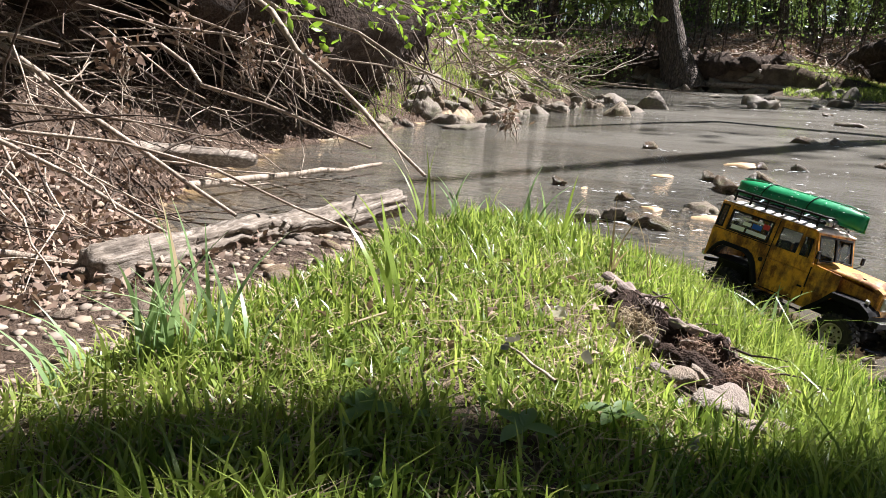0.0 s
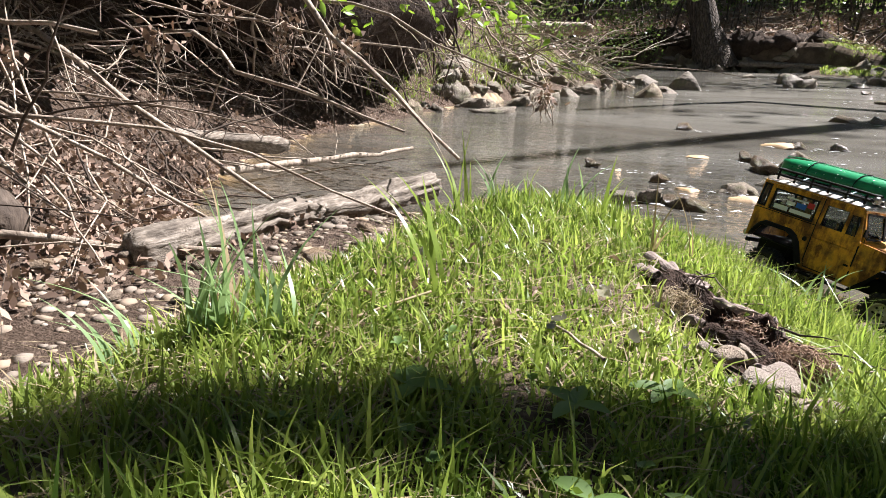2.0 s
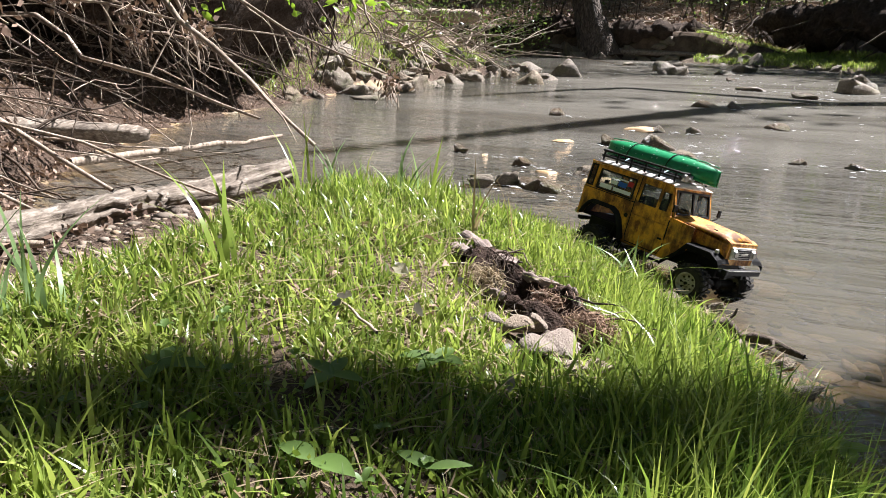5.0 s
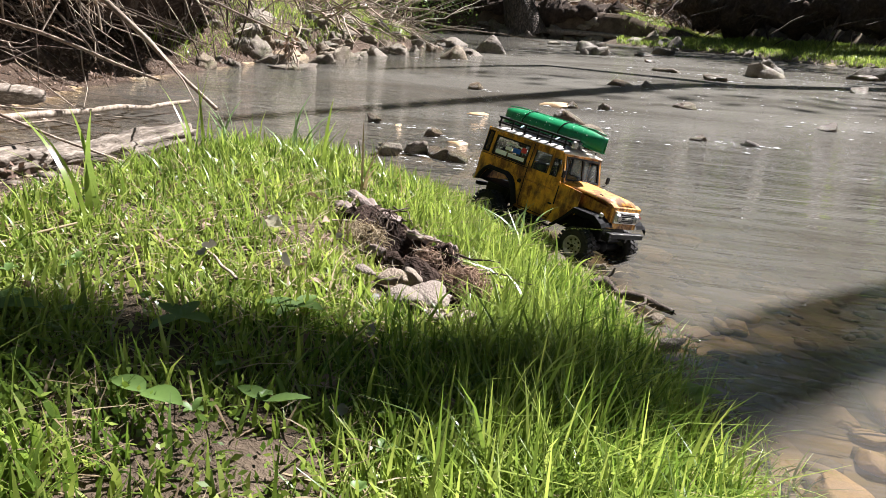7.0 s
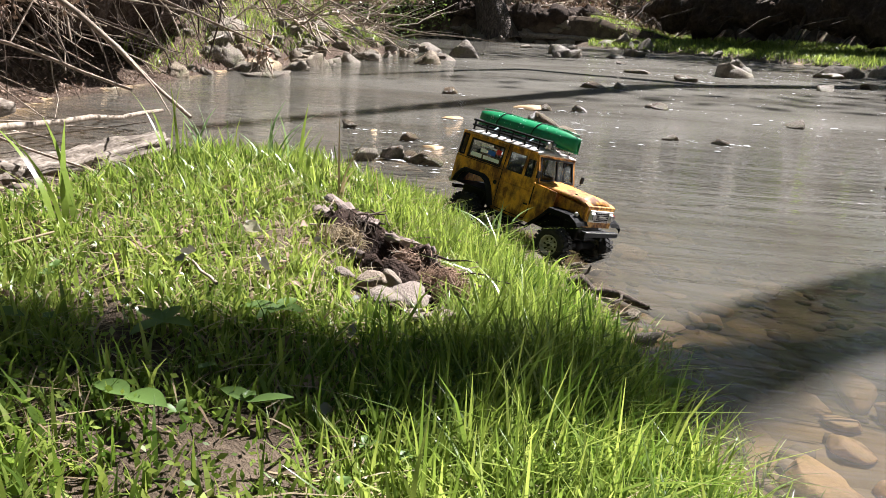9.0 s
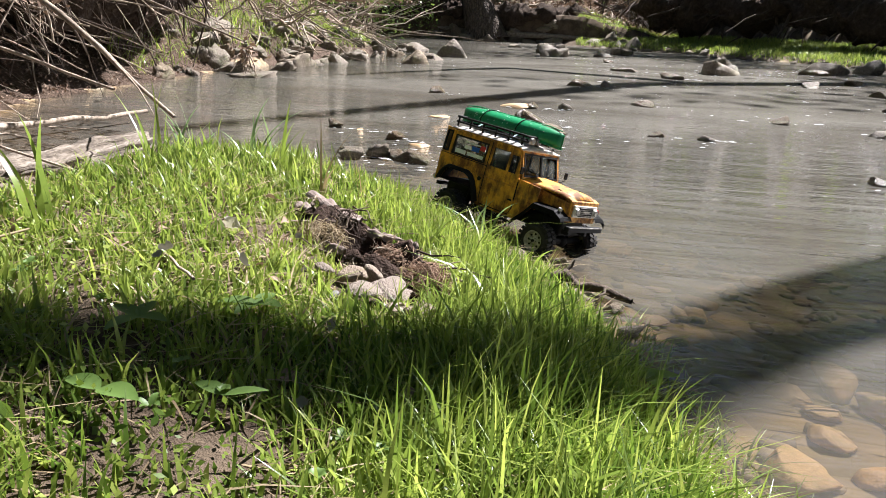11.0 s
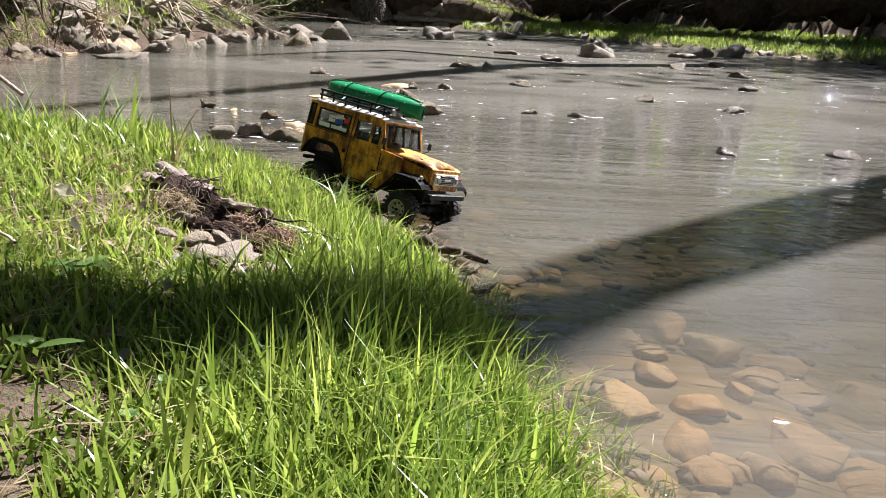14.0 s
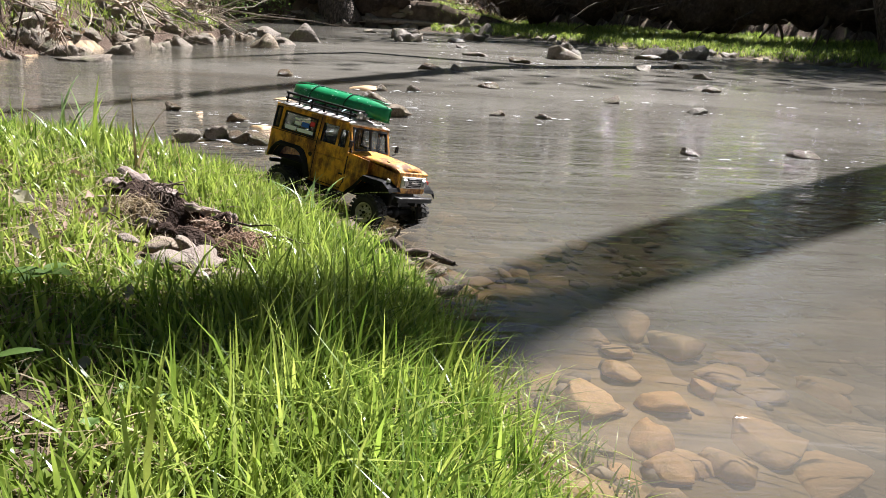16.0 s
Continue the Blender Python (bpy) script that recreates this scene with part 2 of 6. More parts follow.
def tube_arrays(pts, radii, sides=5):
    """Verts and quads of a tapered tube through pts."""
    pts = [Vector(p) for p in pts]
    vs, qs = [], []
    side = None
    for i, p in enumerate(pts):
        d = (pts[min(i + 1, len(pts) - 1)] - pts[max(i - 1, 0)])
        d = d.normalized() if d.length > 1e-9 else Vector((0, 0, 1))
        if side is None:
            side = d.orthogonal().normalized()
        side = (side - d * side.dot(d))
        side = side.normalized() if side.length > 1e-6 else d.orthogonal().normalized()
        up = d.cross(side)
        for k in range(sides):
            a = 2 * math.pi * k / sides
            vs.append(p + (side * math.cos(a) + up * math.sin(a)) * radii[i])
    for i in range(len(pts) - 1):
        for k in range(sides):
            k2 = (k + 1) % sides
            qs.append((i * sides + k, i * sides + k2, (i + 1) * sides + k2, (i + 1) * sides + k))
    return vs, qs


def wander(rng, a, b, n, jitter, sag=0.0):
    """Points from a to b, wandering off the straight line."""
    a, b = Vector(a), Vector(b)
    L = (b - a).length
    out = []
    off = Vector((0, 0, 0))
    for i in range(n):
        f = i / (n - 1)
        if 0 < i < n - 1:
            off = off * 0.75 + Vector((rng.gauss(0, 1), rng.gauss(0, 1), rng.gauss(0, 1))) * jitter * L
        out.append(a.lerp(b, f) + off * math.sin(math.pi * min(1.0, f * 1.1)) - Vector((0, 0, sag * L * math.sin(math.pi * f))))
    return out


def branch_mesh(rng, a, b, r0, r1, n=7, jitter=0.03, sides=6, sag=0.0, twigs=0, twig_len=0.3):
    """One branch with side twigs, as verts and quads."""
    pts = wander(rng, a, b, n, jitter, sag)
    radii = [r0 + (r1 - r0) * i / (n - 1) * (1 + rng.uniform(-0.1, 0.1)) for i in range(n)]
    vs, qs = tube_arrays(pts, radii, sides)
    for _ in range(twigs):
        i = rng.randrange(1, n - 1)
        d = (pts[i + 1] - pts[i - 1]).normalized()
        q = Vector((rng.gauss(0, 1), rng.gauss(0, 1), rng.gauss(0, 1))).normalized()
        e = pts[i] + (d * 0.7 + q * 0.8).normalized() * twig_len * rng.uniform(0.4, 1.2)
        v2, q2 = tube_arrays(wander(rng, pts[i], e, 4, 0.06), [radii[i] * 0.5, radii[i] * 0.4, radii[i] * 0.3, radii[i] * 0.15], 4)
        k = len(vs)
        vs += v2
        qs += [tuple(j + k for j in f) for f in q2]
    return vs, qs


# ---- the lie of the land ----
SHORE = [(2.3, -3), (1.6, -0.6), (1.18, 0.2), (1.03, 0.52), (0.955, 0.74), (0.905, 0.95), (0.86, 1.2), (0.785, 1.43), (0.68, 1.66), (0.45, 1.9),
         (0.19, 2.05), (-0.08, 2.12), (-0.36, 2.05), (-0.5, 1.75), (-0.62, 1.5), (-0.9, 1.5), (-1.15, 1.75), (-1.5, 2.3), (-1.93, 3.5), (-2.0, 4.5),
         (-2.15, 6), (-2.1, 7.5), (-2.1, 9.5), (-2.0, 11), (-2.9, 14.2), (-4.2, 19), (-5.2, 23.5), (-2.5, 24), (0.4, 24), (1.6, 21.6),
         (3.9, 19.4), (6.0, 15.3), (8.3, 12), (6.6, 8.8), (5.2, 6.2), (4.9, 3), (5.4, 0), (5.2, -3)]


def shore_distance(x, y):
    """Distance to the shore: positive over water, negative over land."""
    x, y = np.asarray(x, float), np.asarray(y, float)
    best = np.full(x.shape, 1e9)
    inside = np.zeros(x.shape, bool)
    n = len(SHORE)
    for i in range(n):
        (x0, y0), (x1, y1) = SHORE[i], SHORE[(i + 1) % n]
        dx, dy = x1 - x0, y1 - y0
        if i < n - 1:
            f = np.clip(((x - x0) * dx + (y - y0) * dy) / (dx * dx + dy * dy), 0, 1)
            best = np.minimum(best, np.hypot(x - x0 - f * dx, y - y0 - f * dy))
        c = ((y0 > y) != (y1 > y)) & (x < dx * (y - y0) / (dy if abs(dy) > 1e-12 else 1e-12) + x0)
        inside ^= c
    return np.where(inside, best, -best)


def waves(x, y, f, seed=0.0):
    """A cheap smooth ruggedness between about -1 and 1."""
    return (np.sin(x * f + 1.3 * np.sin(y * f * 0.8 + seed)) + np.sin(y * f * 1.13 + 1.7 * np.sin(x * f * 0.63 + seed * 2.1)) + np.sin((x + y) * f * 1.9 + seed * 3) * 0.5) / 2.5


FOOT_Y = [-3, 0.3, 0.8, 1.3, 2.2, 3.5, 4.5, 6, 7.5, 11, 14.2, 19, 24, 40]
FOOT_X = [-0.75, -0.72, -0.8, -1.0, -1.5, -1.95, -2.0, -2.15, -2.1, -2.0, -2.9, -4.2, -5.5, -9]


HOLE = (0.49, 1.11)


def ground_z(x, y):
    x, y = np.asarray(x, float), np.asarray(y, float)
    sd = shore_distance(x, y)
    d = np.maximum(-sd, 0)
    # the grassy point
    h = 0.235 * (1 - np.exp(-(d / 0.405) ** 1.35))
    left = np.clip((0.12 - x) / 0.42, 0, 1)
    left = left * left * (3 - 2 * left) * np.clip((2.0 - y) / 0.5, 0, 1)
    h = h * (1 - left) + np.minimum(h, 0.085) * left
    # the hollow beside the clod
    h = h - (0.03 * np.exp(-((x - 0.545) / 0.13) ** 2 - ((y - 1.03) / 0.15) ** 2) + 0.075 * np.exp(-((x - HOLE[0]) / 0.035) ** 2 - ((y - HOLE[1]) / 0.05) ** 2)) * np.clip(d * 6, 0, 1)
    # the left bank
    db = np.interp(y, FOOT_Y, FOOT_X) - x + 0.12 * waves(x, y, 2.3, 0.4) - 0.5 * np.exp(-((y - 4.3) / 1.1) ** 2)
    prof = np.interp(db, [0, 0.15, 0.5, 0.9, 1.25, 1.7, 2.6, 8, 40], [0.0, 0.07, 0.24, 0.5, 0.95, 1.55, 1.95, 2.6, 4])
    low = np.interp(y, [0, 7, 9.5, 14, 18, 22], [1, 1, 0.55, 0.5, 0.7, 0.8])
    h = np.where(db > 0, np.maximum(h * np.clip(1 - db, 0, 1), 0.05) + prof * low, h)
    # the far bank and the low grassy bank
    df = y - 24
    far = np.interp(df, [0, 0.12, 1.2, 4, 12, 40, 300], [0.05, 0.85, 0.98, 1.5, 2.7, 4.2, 8])
    h = np.where((df > 0) & (x < 1.2), np.maximum(h, far), h)
    east = np.interp(d, [0, 0.3, 2, 4.6, 4.7, 9, 30, 300], [0.0, 0.1, 0.24, 0.42, 1.35, 2.0, 3.8, 9])
    fade = np.clip((5.0 - x) / 3.8, 0, 1)
    h = np.where(((x > 1.2) & (y > 2.6)) | (x > 3.5), np.maximum(east, np.where(df > 0, far, 0) * fade), h)
    h = h + 0.012 * waves(x, y, 9, 1) * np.clip(d * 4, 0, 1) + 0.05 * waves(x, y, 3.1, 2) * np.clip(d - 0.6, 0, 1) * (h > 0.35)
    # the bed
    w = np.maximum(sd, 0)
    bar = np.exp(-(((x - 0.35) / 0.75) ** 2 + ((y - 2.75) / 0.75) ** 2))
    deep = 0.03 + 0.20 * (1 - np.exp(-w / 0.8))
    bed = -(deep * (1 - bar) + 0.035 * bar) + 0.012 * waves(x, y, 7, 3)
    bed = bed * (1 - 0.6 * np.exp(-((x - 1.22) / 0.36) ** 2 - ((y - 0.9) / 0.42) ** 2))
    edge = np.clip(w / 0.12, 0, 1)
    return np.where(sd > 0, bed * edge, h)


def ground_at(x, y):
    return float(ground_z(np.array([x]), np.array([y]))[0])


def axis(*spans):
    out = []
    for a, b, step in spans:
        out += list(np.arange(a, b - 1e-6, step))
    return np.array(out + [spans[-1][1]])


def sheet(name, xs, ys, z, mats, index=None):
    gx, gy = np.meshgrid(xs, ys)
    gz = z(gx, gy)
    nx, ny = len(xs), len(ys)
    v = np.stack([gx, gy, gz], -1).reshape(-1, 3)
    i = (np.arange(ny - 1)[:, None] * nx + np.arange(nx - 1)[None]).ravel()
    q = np.stack([i, i + 1, i + nx + 1, i + nx], -1)
    ob = fast_mesh(name, v, q, mats)
    if index is not None:
        c = v[q].mean(1)
        ob.data.polygons.foreach_set("material_index", index(c[:, 0], c[:, 1], c[:, 2]).astype(np.int32))
    return ob


def ground_kind(x, y, z):
    sd = shore_distance(x, y)
    k = np.zeros(len(x))
    db = np.interp(y, FOOT_Y, FOOT_X) - x
    k[(db > -0.15) & (sd < 0)] = 1
    k[(y > 24.6) & (sd < 0)] = 2
    k[(x > 2.6) & (sd < -4.5)] = 2
    k[(db > 2.4) & (sd < 0)] = 2
    k[sd > 0.0] = 3
    k[(x < -0.12) & (x > -0.95) & (y < 2.2) & (sd < 0) & (db < 0)] = 1
    return k


XS = axis((-400, -60, 40), (-60, -14, 3), (-14, -4, 0.5), (-4, -1.2, 0.08), (-1.2, 1.8, 0.03), (1.8, 5, 0.1), (5, 14, 0.45), (14, 60, 3), (60, 400, 40))
YS = axis((-300, -20, 40), (-20, -3, 2), (-3, -0.4, 0.2), (-0.4, 2.6, 0.03), (2.6, 7, 0.09), (7, 20, 0.3), (20, 30, 0.12), (30, 70, 2), (70, 600, 50))
ground = tagged(sheet("ground", XS, YS, ground_z, [SOIL, BANK, LITTER, BED], ground_kind),
                "brown creek-side earth with gravel bed and leaf litter", "ground", kind="structure")

wx = axis((-6.5, -2.4, 0.4), (-2.4, 2.6, 0.05), (2.6, 10, 0.2))
wy = axis((-3, 0, 0.2), (0, 4, 0.05), (4, 12, 0.12), (12, 25.5, 0.4))
water = tagged(sheet("water", wx, wy, lambda x, y: np.zeros_like(x), WATER), "cloudy shallow creek water with ripples and small riffles", "creek water", kind="structure")
co = np.empty(len(water.data.vertices) * 3)
water.data.vertices.foreach_get("co", co)
co = co.reshape(-1, 3)
dep = np.clip(-ground_z(co[:, 0], co[:, 1]) / 0.30, 0, 1)
far_f = np.clip((co[:, 1] - 3) / 6, 0, 1)
dep = np.clip(dep + 0.12 * far_f, 0, 1)
rif = np.clip((co[:, 1] - 2.0) / 3.0, 0, 1) * (0.45 + 0.55 * np.clip(waves(co[:, 0], co[:, 1] * 1.6, 0.9, 2.2) + 0.4, 0, 1)) * np.clip((co[:, 0] + 1.6) / 1.5, 0.12, 1)
for nm, arr in (("depth", dep), ("riffle", rif)):
    at = water.data.attributes.new(nm, "FLOAT", "POINT")
    at.data.foreach_set("value", arr.astype(np.float32))

# ---- grass ----
def blades(name, xy, h, w, lean, mat, rng, segs=3, base=None, parent=None, heading=None):
    """Many grass blades as one mesh: curved tapering strips."""
    n = len(xy)
    z = (ground_z(xy[:, 0], xy[:, 1]) if base is None else base) - 0.004
    az = rng.uniform(0, 2 * np.pi, n) if heading is None else heading
    face = az + np.pi / 2 + rng.normal(0, 0.5, n)
    vs = np.empty((n, segs + 1, 2, 3))
    for s in range(segs + 1):
        f = s / segs
        out = lean * h * f * f
        up = h * f * (1 - 0.35 * np.clip(lean, 0, 1.5) * f)
        cx, cy, cz = xy[:, 0] + np.cos(az) * out, xy[:, 1] + np.sin(az) * out, z + up
        ww = w * (1 - f ** 1.6) * 0.5 * (0.65 + 0.35 * min(1, f * 4)) + 0.0001
        for k, sg in enumerate((-1, 1)):
            vs[:, s, k] = np.stack([cx + np.cos(face) * ww * sg, cy + np.sin(face) * ww * sg, cz], -1)
    st = (segs + 1) * 2
    b = (np.arange(n) * st)[:, None] + (np.arange(segs) * 2)[None]
    q = np.stack([b, b + 1, b + 3, b + 2], -1).reshape(-1, 4)
    return fast_mesh(name, vs.reshape(-1, 3), q, mat, parent)


def scatter(rng, n, x0, x1, y0, y1, keep):
    xy = np.stack([rng.uniform(x0, x1, n), rng.uniform(y0, y1, n)], -1)
    return xy[keep(xy[:, 0], xy[:, 1], rng.uniform(0, 1, n))]


def on_point(x, y, r):
    """Where the sward grows on the grassy point."""
    sd = shore_distance(x, y)
    thick = np.clip((x + 0.14 - 0.12 * np.clip(y - 0.9, 0, 1)) / 0.22 + 0.25 * waves(x, y, 8, 5), 0.0, 1)
    bare = np.clip(0.62 + 0.55 * waves(x, y, 11, 7) + 0.35 * waves(x, y, 31, 3), 0.10, 1)
    bare = np.where(sd > -0.3, 1, bare)
    clod = (((x - 0.51) * 0.81 - (y - 1.10) * 0.58) / 0.15) ** 2 + (((x - 0.51) * 0.58 + (y - 1.10) * 0.81) / 0.07) ** 2 < 1
    clod |= np.hypot(x - 0.565, y - 0.94) < 0.07
    bare = bare * np.where(np.hypot((x - 0.58) / 0.05, (y - 0.46) / 0.03) < 1, 0.6, 1)
    return (sd < 0.015) & (r < thick * bare) & ~clod & (y < 2.15)


rng = np.random.default_rng(4)
xy = scatter(rng, 250000, -0.4, 1.6, 0.1, 2.15, on_point)
sdv = shore_distance(xy[:, 0], xy[:, 1])
tall = np.clip(1 - np.abs(-sdv - 0.16) / 0.25, 0, 1) * np.clip((1.75 - xy[:, 1]) / 0.6, 0.25, 1)
hh = rng.gamma(5, 0.0060, len(xy)) * (1 + 1.15 * tall) * (0.8 + 0.3 * waves(xy[:, 0], xy[:, 1], 6, 2))
hh *= 1 + 0.5 * np.clip((xy[:, 0] - 0.55) / 0.2, 0, 1) * np.clip((1.05 - xy[:, 1]) / 0.25, 0, 1)
hh = np.minimum(hh, 0.15)
tagged(blades("grass", xy, hh, rng.uniform(0.0026, 0.0062, len(xy)), np.minimum(rng.gamma(2.0, 0.26, len(xy)), 1.2), GRASS, rng), "bright green spring grass on the creek point", "grass", kind="stuff")
xy = scatter(rng, 34000, -0.4, 1.4, 0.1, 2.1, on_point)
tagged(blades("dry_grass", xy, rng.uniform(0.01, 0.05, len(xy)), rng.uniform(0.0015, 0.004, len(xy)), rng.uniform(0.6, 2.4, len(xy)), STRAW, rng), "dead straw lying between the green grass", "straw", kind="stuff")


def on_far_grass(x, y, r):
    sd = shore_distance(x, y)
    return (sd < -0.05) & (sd > -4.3) & (r < 0.85 + 0.4 * waves(x, y, 2.2, 4))


xy = scatter(rng, 120000, 1.0, 14, 9, 26, on_far_grass)
tagged(blades("bank_grass", xy, rng.uniform(0.05, 0.16, len(xy)), rng.uniform(0.012, 0.03, len(xy)), rng.uniform(0.2, 1.2, len(xy)), GRASS, rng, 2), "low green grass on the far sunny bank", "grass", kind="stuff")


# ---- trees ----
def tree(base, height, r, lean=(0, 0), seed=1, limbs=7, leaves=0, label="", crown_from=0.45, spine=None):
    rg = random.Random(seed)
    root = new("tree")
    root.location = base
    top = Vector((lean[0], lean[1], height))
    pts = wander(rg, (0, 0, -0.1), top, 12, 0.012)
    if spine:
        pts = [Vector((np.interp(height * i / 41, spine[0], spine[1]), np.interp(height * i / 41, spine[0], spine[2]), height * i / 41 - 0.1)) for i in range(42)]
    m = len(pts) - 1
    radii = [r * (1.0 - (0.78 if spine else 0.72) * i / m) * (1 + 0.55 * math.exp(-i * 18.7 / m)) for i in range(m + 1)]
    vs, qs = tube_arrays(pts, radii, 14)
    mesh_ob("trunk", vs, qs, BARK, root)
    lv, lq, tips = [], [], []
    for k in range(limbs):
        f = crown_from + (0.95 - crown_from) * k / max(1, limbs - 1)
        p = pts[min(11, int(f * 11))]
        a = rg.uniform(0, 6.28)
        L = height * rg.uniform(0.18, 0.38)
        e = p + Vector((math.cos(a) * L, math.sin(a) * L, L * rg.uniform(0.3, 0.9)))
        v2, q2 = branch_mesh(rg, p, e, r * 0.32 * (1.3 - f), 0.012, 8, 0.04, 6, 0, 7, L * 0.5)
        k0 = len(lv)
        lv += v2
        lq += [tuple(j + k0 for j in q) for q in q2]
        tips += [Vector(v) for v in v2[::9]]
    if lv:
        mesh_ob("limbs", lv, lq, BARK, root)["kind"] = "stuff"
    if leaves and tips:
        r2 = np.random.default_rng(seed)
        c = np.array([tips[i] for i in r2.integers(0, len(tips), leaves)]) + r2.normal(0, height * 0.03, (leaves, 3))
        leaf_cloud("crown", c, 0.05 + 0.10 * (height > 8.5) * (height != 11), r2, WOODS, root)["kind"] = "stuff"
    return tagged(root, label or "tall grey-brown creek-side tree with sparse spring leaves", "tree", "creek trees")


def leaf_cloud(name, centres, size, r2, mat, parent=None):
    """Many small leaves, each a folded quad pair."""
    n = len(centres)
    a = r2.normal(0, 1, (n, 3))
    a /= np.linalg.norm(a, axis=1)[:, None]
    b = np.cross(a, r2.normal(0, 1, (n, 3)))
    b /= np.linalg.norm(b, axis=1)[:, None]
    c = np.cross(a, b)
    s = (size * r2.uniform(0.5, 1.4, n))[:, None]
    v = np.stack([centres - a * s, centres + b * s * 0.5, centres + a * s, centres - b * s * 0.5 + c * s * 0.15], 1)
    return fast_mesh(name, v.reshape(-1, 3), np.arange(n * 4).reshape(-1, 4), mat, parent)


def stand(x, y):
    return (x, y, ground_at(x, y))


tree((-1.77, 23.75, 0.05), 14, 0.44, (-5.2, 0.5), 3, label="leaning grey-brown tree standing at the water's edge")
# out-of-view tree, its bends set by where its shadow band should fall
shade_tree = tree(stand(5.3, 4.25), 9.0, 0.31, (0, 0), 8, 0, 0, "unseen curved grey-brown tree, bent to shade the creek point", 0.85,
     ([0, 3.5, 5.5, 6.6, 7.3, 7.8, 8.1, 8.35, 8.6, 8.9], [0, -0.58, -0.69, -0.67, -0.57, -0.56, -0.69, -0.76, -0.88, -0.97], [0, 0.70, 1.14, 1.40, 1.56, 1.54, 1.58, 1.58, 1.52, 1.50]))
rs = np.random.default_rng(77)
# leaf clump added to break up the end of that shadow
leaf_cloud("crown", np.array([4.50 - 5.3, 5.73 - 4.25, 8.45]) + rs.normal(0, 1, (260, 3)) * np.array([0.20, 0.17, 0.10]) + np.array([0.0, -0.10, 0.0]), 0.035, rs, WOODS, shade_tree)["kind"] = "stuff"
# unseen trunk and bough, placed to throw two shadow bands on the water
far_tree = tree(stand(9.6, 13.2), 13.5, 0.33, (0, 0), 9, 0, 0, "unseen tall grey tree added to cast bands on the creek", 0.85,
                ([0, 4, 8, 13.5], [0, -2.2, -3.9, -3.3], [0, -0.3, -0.6, -1.4]))
vs, qs = branch_mesh(random.Random(4), (-3.6, -0.5, 7.2), (-5.2, 1.0, 8.0), 0.14, 0.10, 7, 0.01, 8)
v2, q2 = branch_mesh(random.Random(5), (-5.2, 1.0, 8.0), (-4.4, 1.1, 12.0), 0.10, 0.05, 7, 0.01, 8)
mesh_ob("bough", vs + v2, qs + [tuple(j + len(vs) for j in q) for q in q2], BARK, far_tree)
rg0 = random.Random(12)
for k in range(34):
    x = rg0.uniform(-16, 22)
    y = rg0.uniform(27, 52)
    tree(stand(x, y), rg0.uniform(9, 16), rg0.uniform(0.07, 0.22), (rg0.uniform(-1, 1), rg0.uniform(-1, 1)), 20 + k, 6, 2600, "slim bare woodland tree behind the far bank", 0.3)


def clear_of_sun(x, y):
    """Whether a tall tree here keeps its shade off the point and the near water."""
    for px, py in ((0.3, 0.8), (0.5, 2.5), (2.0, 2.0), (-1.5, 2.0)):
        s = (x - px) * 0.62 + (y - py) * 0.78
        side = abs((x - px) * 0.78 - (y - py) * 0.62)
        if 0 < s < 16 and side < 4.2:
            return False
    return True


# trees round the creek, most out of view, added to hold back sky light
k = 0
for x0, x1, y0, y1, many in ((-15, -5.5, -6, 16, 16), (-12, 14, -16, -7, 14), (9, 22, -6, 14, 14), (7, 20, 16, 26, 10), (-9, -5, 16, 27, 5), (-6, 8, 36, 44, 8)):
    for _ in range(many):
        x, y = rg0.uniform(x0, x1), rg0.uniform(y0, y1)
        if clear_of_sun(x, y):
            k += 1
            tree(stand(x, y), rg0.uniform(10, 15), rg0.uniform(0.12, 0.3), (rg0.uniform(-1, 1), rg0.uniform(-1, 1)), 300 + k, 8, 3200, "leafy woodland tree added to block sky light", 0.22)

# ---- stones ----
def rock_mesh(name, seed, flat=0.6, rough=0.16, sub=2, angular=0.0):
    """A worn stone about 1 m across, to be scaled: a sphere pushed about by noise and cut by planes."""
    rg = random.Random(seed)
    bm = bmesh.new()
    bmesh.ops.create_icosphere(bm, subdivisions=sub, radius=0.5)
    off = Vector((rg.uniform(0, 50), rg.uniform(0, 50), rg.uniform(0, 50)))
    cuts = [(Vector((rg.gauss(0, 1), rg.gauss(0, 1), rg.gauss(0, 1))).normalized(), rg.uniform(0.22, 0.40)) for _ in range(11)]
    for v in bm.verts:
        n = v.co.normalized()
        p = v.co * (1 + rough * 2.2 * noise.noise(n * 1.3 + off) + rough * noise.noise(n * 3.5 + off) + rough * 0.6 * noise.noise(n * 8 + off) + rough * 0.3 * noise.noise(n * 17 + off))
        if angular:
            for c, d in cuts:
                k = p.dot(c) - d
                if k > 0:
                    p = p - c * k * angular
        p.z *= flat
        v.co = p
    me = bpy.data.meshes.new(name)
    bm.to_mesh(me)
    bm.free()
    me.polygons.foreach_set("use_smooth", [True] * len(me.polygons))
    return me


def rock_set(material, count, flat, rough, angular, seed, sub=2):
    out = []
    for i in range(count):
        me = rock_mesh("stone", seed + i, flat, rough, sub, angular)
        me.materials.append(material)
        out.append(me)
    return out


ROUND = rock_set(PEBBLE, 6, 0.55, 0.14, 0.3, 10)
BOULDER = rock_set(ROCK, 7, 0.7, 0.34, 0.9, 40, 3)
WETS = rock_set(WET, 6, 0.75, 0.38, 0.9, 60, 3)
SUNKEN = rock_set(SUNK, 6, 0.32, 0.16, 0.8, 80, 3)


